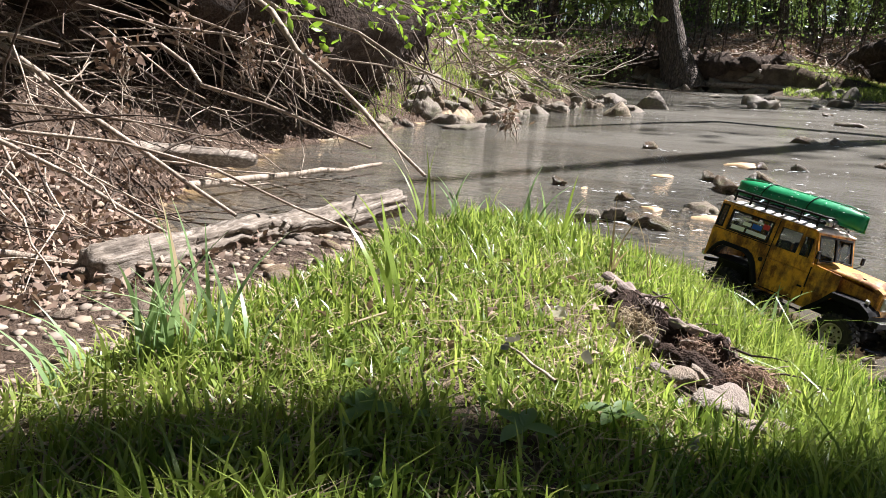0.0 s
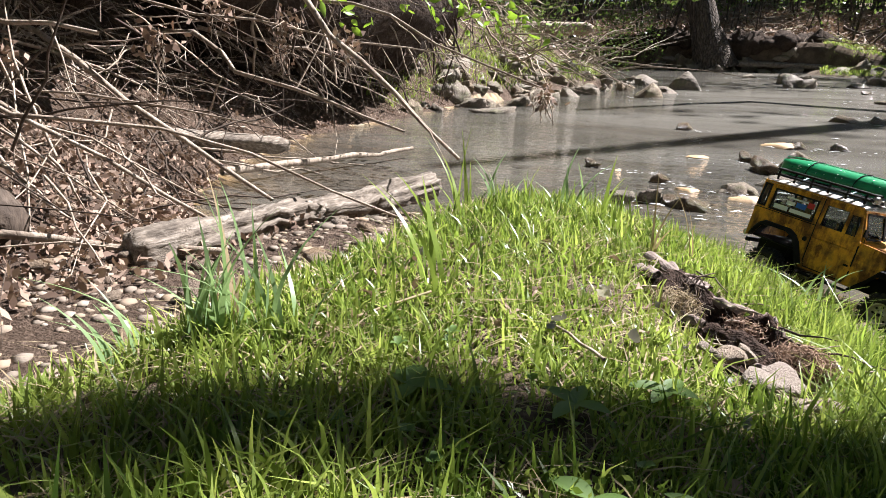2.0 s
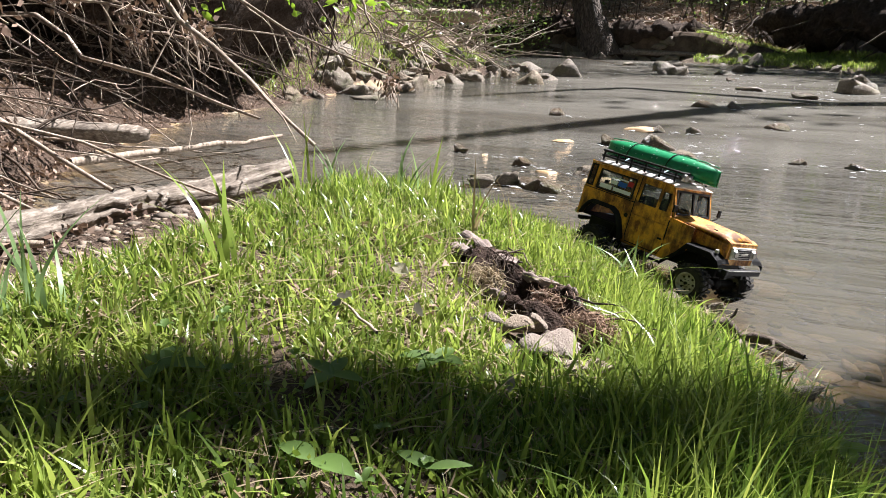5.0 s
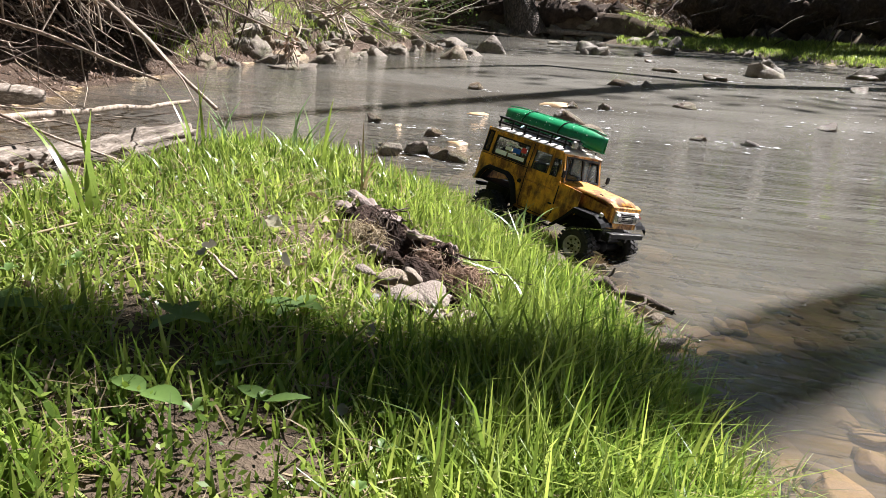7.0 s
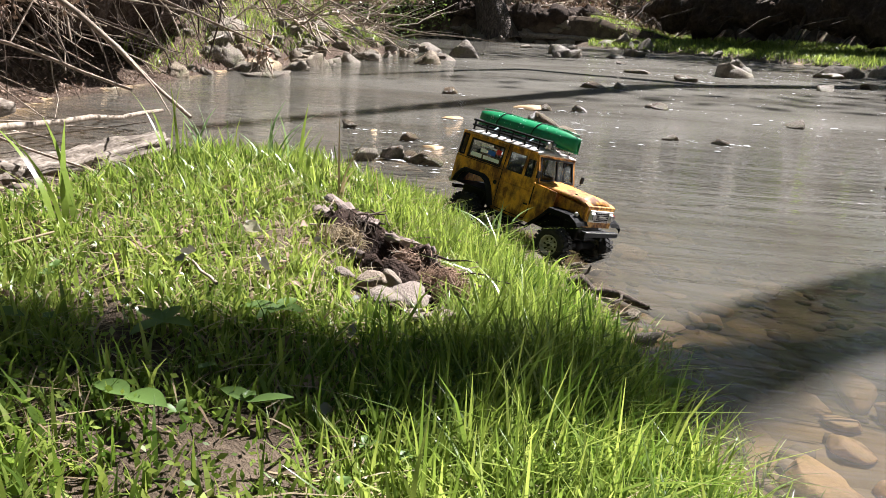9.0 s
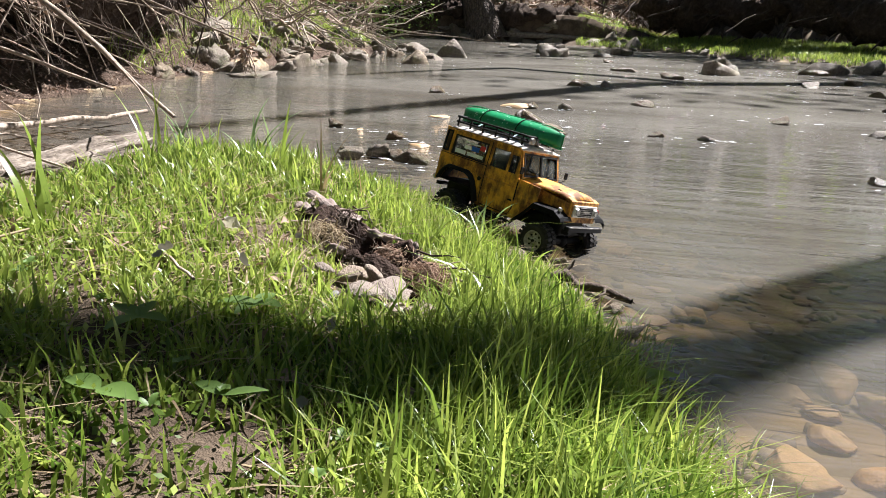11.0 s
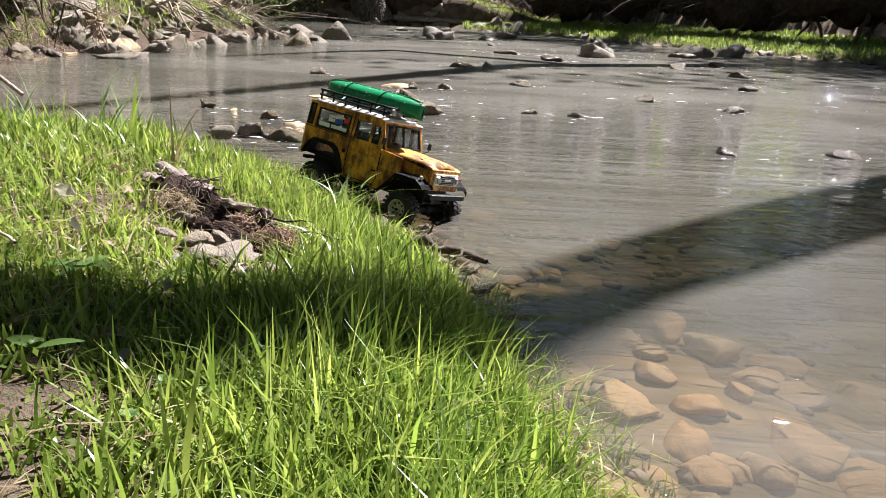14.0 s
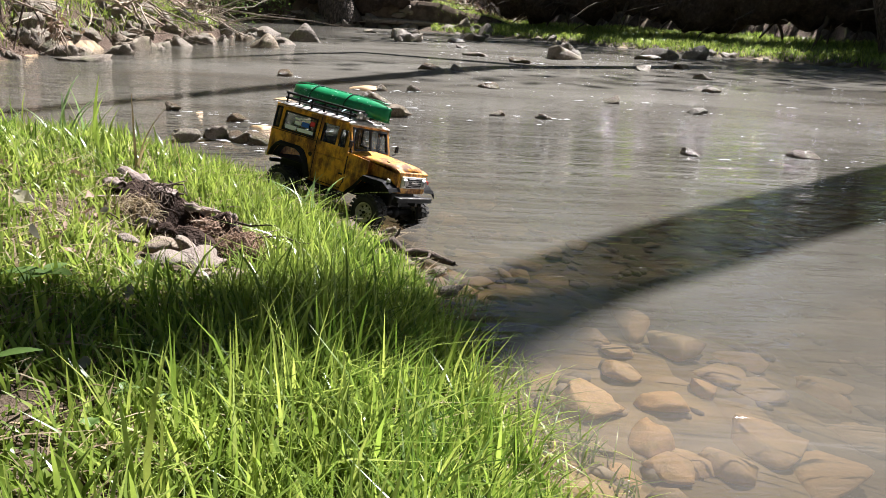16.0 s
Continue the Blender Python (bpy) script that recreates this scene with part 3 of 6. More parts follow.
def stone(name, me, x, y, z, sx, sy, sz, rg, tilt=0.15, parent=None):
    ob = new(name, me)
    ob.location = (x, y, z)
    ob.rotation_euler = (rg.gauss(0, tilt), rg.gauss(0, tilt), rg.uniform(0, 6.28))
    ob.scale = (sx, sy, sz)
    if parent is not None:
        ob.parent = parent
    return ob


rg = random.Random(7)
# stones of the gravel bar, standing out of the water: place, width, kind
BAR = [(0.06, 2.51, 0.11, 0), (0.14, 2.56, 0.10, 0), (0.21, 2.56, 0.08, 1), (0.28, 2.53, 0.13, 1), (0.40, 2.91, 0.13, 0), (0.23, 2.88, 0.12, 2), (0.43, 2.77, 0.14, 2),
       (0.535, 3.13, 0.14, 0), (0.58, 2.68, 0.13, 1), (0.725, 3.40, 0.15, 0), (0.475, 3.5, 0.17, 1), (0.60, 3.76, 0.26, 1), (0.15, 3.83, 0.13, 2), (0.365, 3.83, 0.11, 1),
       (0.50, 4.53, 0.24, 2), (0.60, 4.5, 0.10, 1), (-0.11, 5.17, 0.14, 1), (-0.115, 3.18, 0.07, 2), (-0.235, 3.22, 0.08, 1), (0.10, 3.0, 0.09, 1), (0.79, 4.55, 0.11, 1)]
for x, y, s, k in BAR:
    me = rg.choice((BOULDER, WETS, SUNKEN)[k])
    ob = stone("creek_rock", me, x, y, 0.012 if k < 2 else -0.006, s * 1.15, s * rg.uniform(0.8, 1.1), s * (0.95, 0.85, 0.95)[k], rg, 0.12)
    tagged(ob, ("pale tan rock standing out of shallow water", "dark wet mossy rock in shallow water", "flat orange-tan stone lying just awash")[k], "rock", "rocks of the gravel bar")
OUT = [(0.90, 6.6, 0.27, 1), (1.14, 6.68, 0.26, 1), (1.30, 5.1, 0.22, 1), (2.04, 4.55, 0.18, 1), (1.23, 3.61, 0.12, 1), (1.45, 3.57, 0.13, 1), (1.88, 2.72, 0.14, 1), (2.36, 2.80, 0.16, 1), (2.42, 4.15, 0.2, 0),
       (3.1, 5.7, 0.2, 1), (2.7, 9.9, 0.75, 0), (2.95, 10.7, 0.5, 0), (4.47, 11.6, 1.05, 0), (4.3, 11.2, 0.5, 1), (5.3, 12.3, 0.6, 0), (-1.0, 8.6, 0.5, 0), (-1.05, 9.8, 0.5, 0), (-0.95, 11.0, 0.75, 0), (-1.7, 12.2, 0.8, 0),
       (-0.5, 18, 0.5, 0), (0.37, 14.9, 0.8, 0), (0.5, 13.2, 0.6, 0), (1.4, 14.2, 0.5, 1), (1.4, 11.8, 0.25, 1), (1.85, 16, 0.5, 0), (3.3, 8.2, 0.3, 1), (3.6, 7.2, 0.26, 1), (4.0, 9.0, 0.3, 1), (1.9, 8.4, 0.34, 1), (1.5, 9.4, 0.3, 1)]
for x, y, s, k in OUT:
    ob = stone("creek_rock", rg.choice((BOULDER, WETS)[k]), x, y, 0.0, s, s * rg.uniform(0.7, 1), s * (0.85 if k == 0 else 0.62), rg, 0.1)
    tagged(ob, ("grey-tan boulder sitting in the creek", "dark wet rock breaking the creek surface")[k], "rock", "rocks in the creek")
# the sunken stones of the clear shallows
SUB = [(1.235, 1.185, 0.15, 0.075), (1.29, 1.09, 0.12, 0.10), (1.085, 0.875, 0.125, 0.10), (1.18, 1.05, 0.07, 0.05), (1.165, 0.975, 0.10, 0.07), (1.155, 0.795, 0.09, 0.08), (1.21, 0.9, 0.10, 0.08), (1.33, 1.01, 0.12, 0.09),
       (1.31, 0.83, 0.15, 0.13), (1.38, 0.975, 0.10, 0.09), (1.165, 0.74, 0.09, 0.08), (1.24, 0.765, 0.11, 0.07), (1.36, 0.765, 0.14, 0.10), (1.56, 1.12, 0.13, 0.08), (1.275, 0.945, 0.06, 0.05), (1.42, 1.125, 0.14, 0.08),
       (0.93, 1.41, 0.10, 0.06), (0.985, 1.395, 0.09, 0.07), (1.12, 1.62, 0.12, 0.08), (0.95, 1.9, 0.12, 0.07), (0.86, 2.36, 0.12, 0.09), (1.05, 2.2, 0.14, 0.1), (1.3, 1.9, 0.14, 0.08), (0.75, 2.15, 0.11, 0.08), (1.5, 0.9, 0.14, 0.1)]
for i, (x, y, a, b) in enumerate(SUB):
    bed = ground_at(x, y)
    ob = stone("sunken_stone", SUNKEN[i % 6], x, y, bed + (0.02 if i in (0, 1, 20) else 0.008 if i == 2 else 0.004), a * 0.9, b * 0.95, 0.13 if i < 3 else 0.09, rg, 0.08)
    tagged(ob, "flat orange-tan stone lying under shallow cloudy water", "stone", "sunken stones of the shallows")
for k in range(150):
    x, y = rg.uniform(0.9, 2.1), rg.uniform(0.45, 2.5)
    if k > 80:
        x, y = rg.gauss(0.4, 0.5), rg.gauss(2.75, 0.45)
    if shore_distance(x, y) < 0.05:
        continue
    s = rg.uniform(0.03, 0.11)
    tagged(stone("bed_stone", rg.choice(SUNKEN), x, y, ground_at(x, y) - 0.002, s, s * rg.uniform(0.6, 1), s * 0.8, rg, 0.2), "small tan stone on the creek bed", "stone", "bed stones")


def pebbles(name, spots, sizes, seed, mats, label):
    """Gravel too fine to count, as one mesh."""
    r2 = np.random.default_rng(seed)
    base = bmesh.new()
    bmesh.ops.create_icosphere(base, subdivisions=1, radius=0.5)
    bv = np.array([v.co[:] for v in base.verts])
    bf = np.array([[l.vert.index for l in f.loops] for f in base.faces])
    base.free()
    n = len(spots)
    d = 1 + r2.normal(0, 0.14, (n, len(bv), 1))
    v = bv[None] * d * sizes[:, None, None] * np.stack([np.ones(n), r2.uniform(0.55, 1, n), r2.uniform(0.2, 0.5, n)], -1)[:, None]
    a = r2.uniform(0, 6.28, n)[:, None]
    vx, vy = v[..., 0] * np.cos(a) - v[..., 1] * np.sin(a), v[..., 0] * np.sin(a) + v[..., 1] * np.cos(a)
    v = np.stack([vx, vy, v[..., 2]], -1) + spots[:, None]
    f = (bf[None] + (np.arange(n) * len(bv))[:, None, None]).reshape(-1, 3)
    me = bpy.data.meshes.new(name)
    me.vertices.add(v.size // 3)
    me.vertices.foreach_set("co", v.astype(np.float32).ravel())
    me.loops.add(f.size)
    me.loops.foreach_set("vertex_index", f.astype(np.int32).ravel())
    me.polygons.add(len(f))
    me.polygons.foreach_set("loop_start", np.arange(0, f.size, 3, dtype=np.int32))
    me.polygons.foreach_set("use_smooth", np.ones(len(f), bool))
    me.materials.append(mats)
    me.update(calc_edges=True)
    return tagged(new(name, me), label, "gravel", kind="stuff")


def mat_gravel():
    a = Mat("gravel").world_pos()
    col = a.ramp(a.island(), (0.0, (0.13, 0.105, 0.08)), (0.25, (0.22, 0.18, 0.14)), (0.5, (0.30, 0.22, 0.14)), (0.75, (0.20, 0.155, 0.12)), (1.0, (0.32, 0.27, 0.215)))
    n = a.noise(120, 4, 0.7)
    col = a.mix(a.math("MULTIPLY", n, 0.5), col, (0.14, 0.11, 0.085))
    a.bump(n, 0.4, 0.004)
    return a.done(col, 0.8, 0, 0.25)


GRAVEL = mat_gravel()
r2 = np.random.default_rng(31)


def on_beach(x, y, r):
    return (shore_distance(x, y) < 0.12) & (x > np.interp(y, FOOT_Y, FOOT_X) - 0.15) & (x < 0.05 + 0.1 * waves(x, y, 9, 3)) & (r < np.clip((0.2 - x) / 0.3, 0.1, 1))


sp = scatter(r2, 3600, -1.25, 0.05, 0.15, 2.1, on_beach)
pebbles("beach_gravel", np.c_[sp, ground_z(sp[:, 0], sp[:, 1])], r2.gamma(2, 0.007, len(sp)) + 0.006, 32, GRAVEL, "mixed tan and grey gravel on the small beach")
sp = scatter(r2, 4200, -0.9, 2.3, 0.4, 4.2, lambda x, y, r: (shore_distance(x, y) > 0.02) & (r < np.exp(-((x - 0.45) / 1.0) ** 2 - ((y - 2.4) / 1.4) ** 2) + 0.3))
pebbles("bed_gravel", np.c_[sp, ground_z(sp[:, 0], sp[:, 1])], r2.gamma(3, 0.009, len(sp)) + 0.01, 33, GRAVEL, "mixed tan and brown gravel on the creek bed")
beach_spots = scatter(r2, 420, -1.1, -0.02, 0.3, 1.9, on_beach)[:110]
for x, y in beach_spots:
    s = rg.uniform(0.022, 0.06)
    tagged(stone("beach_stone", rg.choice(ROUND), x, y, ground_at(x, y) + 0.004, s, s * rg.uniform(0.6, 1), s * 0.9, rg, 0.2), "rounded tan creek stone lying on gravel", "stone", "stones of the beach")
for x, y, s in ((-0.66, 1.36, 0.10), (-0.74, 1.47, 0.085), (-0.6, 1.52, 0.07), (-0.26, 1.02, 0.085), (-0.20, 1.12, 0.075), (-0.30, 0.9, 0.09), (-0.15, 1.2, 0.07), (-0.62, 0.85, 0.06), (-0.55, 0.98, 0.05)):
    tagged(stone("beach_stone", rg.choice(ROUND), x, y, ground_at(x, y) + 0.012, s, s * 0.75, s * 0.9, rg, 0.15), "rounded pale creek stone beside the old log", "stone", "stones of the beach")
# rocks along the left shore further up, and below the far bank
for k in range(100):
    y = rg.uniform(4.9, 13)
    x = float(np.interp(y, FOOT_Y, FOOT_X)) + rg.gauss(-0.15, 0.3)
    s = rg.uniform(0.12, 0.42)
    tagged(stone("shore_rock", rg.choice(BOULDER), x, y, max(ground_at(x, y), -0.02), s, s * rg.uniform(0.6, 1), s * 0.9, rg, 0.25), "grey-tan rock on the creek shore", "rock", "rocks of the shore")
for k in range(46):
    x = rg.uniform(-4, 2.6)
    y = 23.9 + rg.gauss(0, 0.35) - max(0, x - 0.6) * 1.2
    s = rg.uniform(0.25, 0.95)
    tagged(stone("shore_rock", rg.choice(BOULDER), x, y, max(ground_at(x, y), 0.0) * 0.5, s, s * rg.uniform(0.6, 1), s * 0.9, rg, 0.25), "dark grey rock under the far bank", "rock", "rocks of the shore")
for k in range(40):
    f = rg.random()
    x, y = 1.6 + 6.6 * f + rg.gauss(0, 0.15), float(np.interp(1.6 + 6.6 * f, [1.6, 3.9, 6.0, 8.3], [21.6, 19.4, 15.3, 12])) - rg.uniform(0, 0.5)
    s = rg.uniform(0.1, 0.38)
    tagged(stone("shore_rock", rg.choice(BOULDER), x, y, 0, s, s * rg.uniform(0.6, 1), s * 0.8, rg, 0.25), "grey rock at the edge of the grassy bank", "rock", "rocks of the shore")


# ---- logs, sticks and brush ----
def branch(name, a, b, r0, r1, mat, seed, label, category, group="", **kw):
    rgb = random.Random(seed)
    v, q = branch_mesh(rgb, (0, 0, 0), Vector(b) - Vector(a), r0, r1, **kw)
    ob = mesh_ob(name, v, q, mat)
    ob.location = a
    return tagged(ob, label, category, group)


def rough_log(name, a, b, r0, r1, seed, label, mat=DRIFT, n=40, sides=26, crack=0.13):
    """A weathered log with furrows, hollows and broken ends."""
    rgb = random.Random(seed)
    a, b = Vector(a), Vector(b)
    pts = wander(rgb, (0, 0, 0), b - a, n, 0.0022)
    vs, qs = tube_arrays(pts, [r0 + (r1 - r0) * i / (n - 1) for i in range(n)], sides)
    off = Vector((seed * 3.1, 0, 0))
    for i in range(n):
        for k in range(sides):
            v = vs[i * sides + k]
            c = pts[i]
            ang = 6.28 * k / sides
            f = 1 + crack * 1.6 * noise.noise(Vector((math.cos(ang) * 2.2, math.sin(ang) * 2.2, i * 0.05)) + off) + crack * 1.3 * noise.noise(Vector((math.cos(ang) * 5, math.sin(ang) * 5, i * 0.09)) + off) + crack * 0.4 * noise.noise(Vector((math.cos(ang) * 4, math.sin(ang) * 4, i * 0.7)) + off)
            if i in (0, n - 1):
                f *= 0.55
            vs[i * sides + k] = c + (v - c) * f
    ob = mesh_ob(name, vs, qs + [tuple(range(sides))[::-1], tuple((n - 1) * sides + k for k in range(sides))], mat)
    ob.location = a
    return tagged(ob, label, "log")


rough_log("driftwood_log", (-0.54, 0.98, 0.10), (-0.39, 1.97, 0.10), 0.043, 0.032, 3, "weathered grey driftwood log lying across the beach", DRIFT, 90, 40, 0.24)
rough_log("rotten_log", (-1.35, 0.62, 0.24), (-0.78, 0.93, 0.13), 0.10, 0.07, 5, "rotten brown log end at the foot of the bank", DARKTWIG, 18, 16, 0.25)
rough_log("fallen_log", (-1.75, 2.05, 0.14), (-1.42, 2.6, 0.07), 0.045, 0.035, 6, "pale log end lying on the earth slope", DRIFT, 14, 14)
rough_log("fallen_log", (-6.2, 16.2, 0.95), (-3.35, 14.9, 0.93), 0.16, 0.12, 9, "long pale fallen log sticking out from the bank", TWIG, 22, 14)
branch("stick", (-1.27, 2.02, 0.05), (-1.02, 3.0, 0.045), 0.016, 0.008, TWIG, 4, "pale bare stick lying in the water", "stick", n=9, jitter=0.012, twigs=2, twig_len=0.25)
branch("stick", (-1.0, 0.75, 0.16), (-0.42, 1.1, 0.10), 0.012, 0.008, TWIG, 5, "brown stick lying on the gravel", "stick", n=8, jitter=0.02)
branch("stick", (-0.62, 0.62, 0.10), (-0.42, 0.56, 0.10), 0.012, 0.009, DARKTWIG, 6, "short dark stick on the gravel", "stick", n=6, jitter=0.02)
branch("dead_branch", (-1.75, 2.3, 1.12), (-0.35, 2.05, 0.17), 0.016, 0.006, TWIG, 14, "long dry branch reaching down to the water", "branch", "dead branches of the bank", n=12, jitter=0.012, twigs=7, twig_len=0.28)
branch("dead_branch", (-2.2, 2.9, 0.95), (-0.02, 1.84, 0.40), 0.012, 0.003, TWIG, 15, "thin dry branch hanging over the creek", "branch", "dead branches of the bank", n=12, jitter=0.015, twigs=5, twig_len=0.25)
branch("dead_branch", (-2.3, 1.5, 0.85), (-0.62, 1.5, 0.11), 0.014, 0.005, TWIG, 16, "long dry branch reaching down to the beach", "branch", "dead branches of the bank", n=12, jitter=0.012, twigs=6, twig_len=0.25)
branch("dead_branch", (-1.9, 1.1, 0.62), (-0.55, 1.25, 0.10), 0.010, 0.004, TWIG, 17, "dry branch reaching down to the beach", "branch", "dead branches of the bank", n=10, jitter=0.012, twigs=4, twig_len=0.2)


def bank_x(y, db):
    return float(np.interp(y, FOOT_Y, FOOT_X)) - db


rgb = random.Random(77)
for k in range(95):
    y = rgb.uniform(0.7, 3.6)
    db = rgb.uniform(0.15, 1.5)
    x = bank_x(y, db)
    z = ground_at(x, y) + rgb.uniform(0.05, 0.5)
    L = rgb.uniform(0.5, 1.5)
    down = rgb.random() < 0.72
    az = rgb.gauss(-0.35, 1.0)
    dz = -rgb.uniform(0.05, 0.55) if down else rgb.uniform(-0.2, 0.25)
    e = Vector((x + L * math.cos(az), y + L * math.sin(az), 0))
    e.z = max(z + dz * L, ground_at(e.x, e.y) + 0.01, 0.01)
    r0 = rgb.choice((0.0035, 0.005, 0.007, 0.012))
    branch("dead_branch", (x - 0.25, y, z + 0.12), e, r0, r0 * 0.4, TWIG if rgb.random() < 0.8 else DARKTWIG, 200 + k, "dry bare branch in the tangle on the bank", "branch", "dead branches of the bank",
           n=9, jitter=0.02, sides=5, twigs=rgb.randrange(1, 6), twig_len=L * 0.35)


def stick_stuff(name, count, seed, place, mat, label, rmin=0.0015, rmax=0.005):
    rgs = random.Random(seed)
    vs, qs = [], []
    for _ in range(count):
        a, b = place(rgs)
        r = rgs.uniform(rmin, rmax)
        v, q = tube_arrays(wander(rgs, a, b, 6, 0.03), [r, r, r * 0.9, r * 0.8, r * 0.6, r * 0.3], 4)
        k = len(vs)
        vs += v
        qs += [tuple(j + k for j in f) for f in q]
    return tagged(fast_mesh(name, np.array([tuple(v) for v in vs]), np.array(qs), mat), label, "brush", kind="stuff")


def brush_spot(g):
    y = g.uniform(0.5, 5.6)
    x = bank_x(y, g.uniform(-0.1 if y < 2.6 else 0.5, 1.9))
    z = max(ground_at(x, y), 0) + abs(g.gauss(0, 0.16))
    L = g.uniform(0.15, 0.75)
    d = Vector((g.gauss(0.5, 0.7), g.gauss(-0.1, 0.7), g.gauss(-0.25, 0.4))).normalized() * L
    e = Vector((x, y, z)) + d
    e.z = max(e.z, ground_at(e.x, e.y) + 0.004, 0.004)
    return (x, y, z), e


stick_stuff("brush", 480, 5, brush_spot, TWIG, "tangle of dry grey twigs covering the creek bank")
stick_stuff("dark_brush", 420, 6, brush_spot, DARKTWIG, "dark twigs tangled on the creek bank")


def far_brush(g):
    y = g.uniform(6, 15)
    x = bank_x(y, g.uniform(0.1, 3))
    z = ground_at(x, y) + abs(g.gauss(0, 0.3))
    d = Vector((g.gauss(0.4, 0.7), g.gauss(-0.2, 0.7), g.gauss(-0.05, 0.4))) * g.uniform(0.3, 1.2)
    return (x, y, z), Vector((x, y, z)) + d


stick_stuff("bank_brush", 380, 8, far_brush, TWIG, "grey dead brush further up the bank", 0.004, 0.014)


def wad(name, at, size, seed, label):
    """A small ball of flood-borne leaves and fibres caught on a twig."""
    root = new(name)
    root.location = at
    r3 = np.random.default_rng(seed)
    leaf_cloud("leaves", r3.normal(0, size, (60, 3)), size * 0.5, r3, DEADLEAF, root)
    g = random.Random(seed)
    vs, qs = [], []
    for _ in range(12):
        a = Vector((g.gauss(0, size * 0.6), g.gauss(0, size * 0.6), 0))
        v, q = tube_arrays(wander(g, a, a + Vector((g.gauss(0, size), g.gauss(0, size), -size * g.uniform(1, 4.5))), 5, 0.08), [0.0016, 0.0015, 0.0013, 0.001, 0.0006], 4)
        k = len(vs)
        vs += v
        qs += [tuple(j + k for j in f) for f in q]
    tagged(mesh_ob("fibres", vs, qs, TWIG, root), kind="stuff")
    root.children[0]["kind"] = "stuff"
    return tagged(root, label, "debris")


wad("hanging_debris", (-0.02, 1.835, 0.375), 0.018, 3, "clump of brown leaves and roots hanging from a twig")
for k, p in enumerate(((-1.05, 2.1, 0.55), (-1.2, 1.7, 0.5), (-0.85, 2.2, 0.5), (-1.5, 2.3, 0.62), (-1.3, 1.3, 0.45), (-1.7, 3.0, 0.6), (-1.6, 2.8, 0.45))):
    wad("hanging_debris", p, rgb.uniform(0.02, 0.04), 30 + k, "clump of dry grass and leaves caught in the branches")


a = Mat("dark_root_earth").world_pos()
nz = a.noise(9, 6, 0.7)
a.bump(a.math("ADD", nz, a.noise(30, 4)), 1.0, 0.05)
DARKEARTH = a.done(a.ramp(nz, (0.3, (0.022, 0.016, 0.012)), (0.55, (0.06, 0.043, 0.032)), (0.8, (0.13, 0.098, 0.074))), 0.95, 0, 0.1)


# the undercut part of the bank: a root-bound mass that overhangs
def overhang(y0, y1, depth, zlo, zhi, seed, label):
    ny, nr = 44, 22
    vs, qs = [], []
    off = Vector((seed * 7.7, 1.3, 2.9))
    for i in range(ny):
        f = i / (ny - 1)
        y = y0 + (y1 - y0) * f
        taper = math.sin(math.pi * min(max(f, 0.03), 0.97)) ** 0.4
        cx, cz = bank_x(y, -0.32 * min(1, depth - 0.5) + depth * 0.5), (zlo + zhi) / 2
        for k in range(nr):
            a = 6.28 * k / nr
            p = Vector((cx + math.cos(a) * depth * 0.5 * taper, y, cz + math.sin(a) * (zhi - zlo) * 0.5 * taper))
            nn = noise.noise(p * 2.2 + off) * 0.28 + noise.noise(p * 6 + off) * 0.13 + noise.noise(p * 15 + off) * 0.05
            p += Vector((math.cos(a), 0, math.sin(a))) * nn
            vs.append(p)
    for i in range(ny - 1):
        for k in range(nr):
            k2 = (k + 1) % nr
            qs.append((i * nr + k, i * nr + k2, (i + 1) * nr + k2, (i + 1) * nr + k))
    return tagged(mesh_ob("bank_overhang", vs, qs, DARKEARTH), label, "earth bank", kind="structure")


overhang(2.45, 6.3, 1.6, 0.36, 1.4, 2, "root-bound dark earth overhanging the undercut bank")
overhang(0.9, 2.5, 0.9, 0.72, 1.4, 5, "root-bound earth at the top of the bank")


def eaves(path, depth, zlo, zhi, seed, label):
    """A ragged root-bound lip of earth, added along the top of an eroded bank to shade it."""
    vs, qs = [], []
    n, nr = 170, 22
    off = Vector((seed * 3.3, 7.1, 0.4))
    t = np.linspace(0, 1, n)
    xs = np.interp(t, np.linspace(0, 1, len(path)), [p[0] for p in path])
    ys = np.interp(t, np.linspace(0, 1, len(path)), [p[1] for p in path])
    for i in range(n):
        j = min(i, n - 2)
        d = Vector((xs[j + 1] - xs[j], ys[j + 1] - ys[j], 0)).normalized()
        out = Vector((d.y, -d.x, 0))
        c = Vector((xs[i], ys[i], (zlo + zhi) / 2 + 0.15 * noise.noise(Vector((xs[i] * 0.6, ys[i] * 0.6, seed)))))
        env = min(1.0, 6 * t[i] + 0.05, 6 * (1 - t[i]) + 0.05)
        for k in range(nr):
            a = 6.2832 * k / nr
            p = c + (out * math.cos(a) * depth * 0.5 + Vector((0, 0, math.sin(a) * (zhi - zlo) * 0.5))) * env
            p += (out * math.cos(a) + Vector((0, 0, math.sin(a)))) * (0.34 * noise.noise(p * 1.3 + off) + 0.26 * noise.noise(p * 3.1 + off) + 0.13 * noise.noise(p * 8 + off)) * env
            vs.append(p)
    for i in range(n - 1):
        for k in range(nr):
            k2 = (k + 1) % nr
            qs.append((i * nr + k, i * nr + k2, (i + 1) * nr + k2, (i + 1) * nr + k))
    return tagged(mesh_ob("bank_overhang", vs, qs, DARKEARTH), label, "earth bank", kind="structure")


# dark lips added so that the bank walls below them stay dark
eaves(((-5.5, 24.2), (-3, 24.2), (0, 24.25), (1.6, 25.8)), 0.7, 0.55, 1.1, 3, "dark root-bound lip added to shade the eroded far bank")
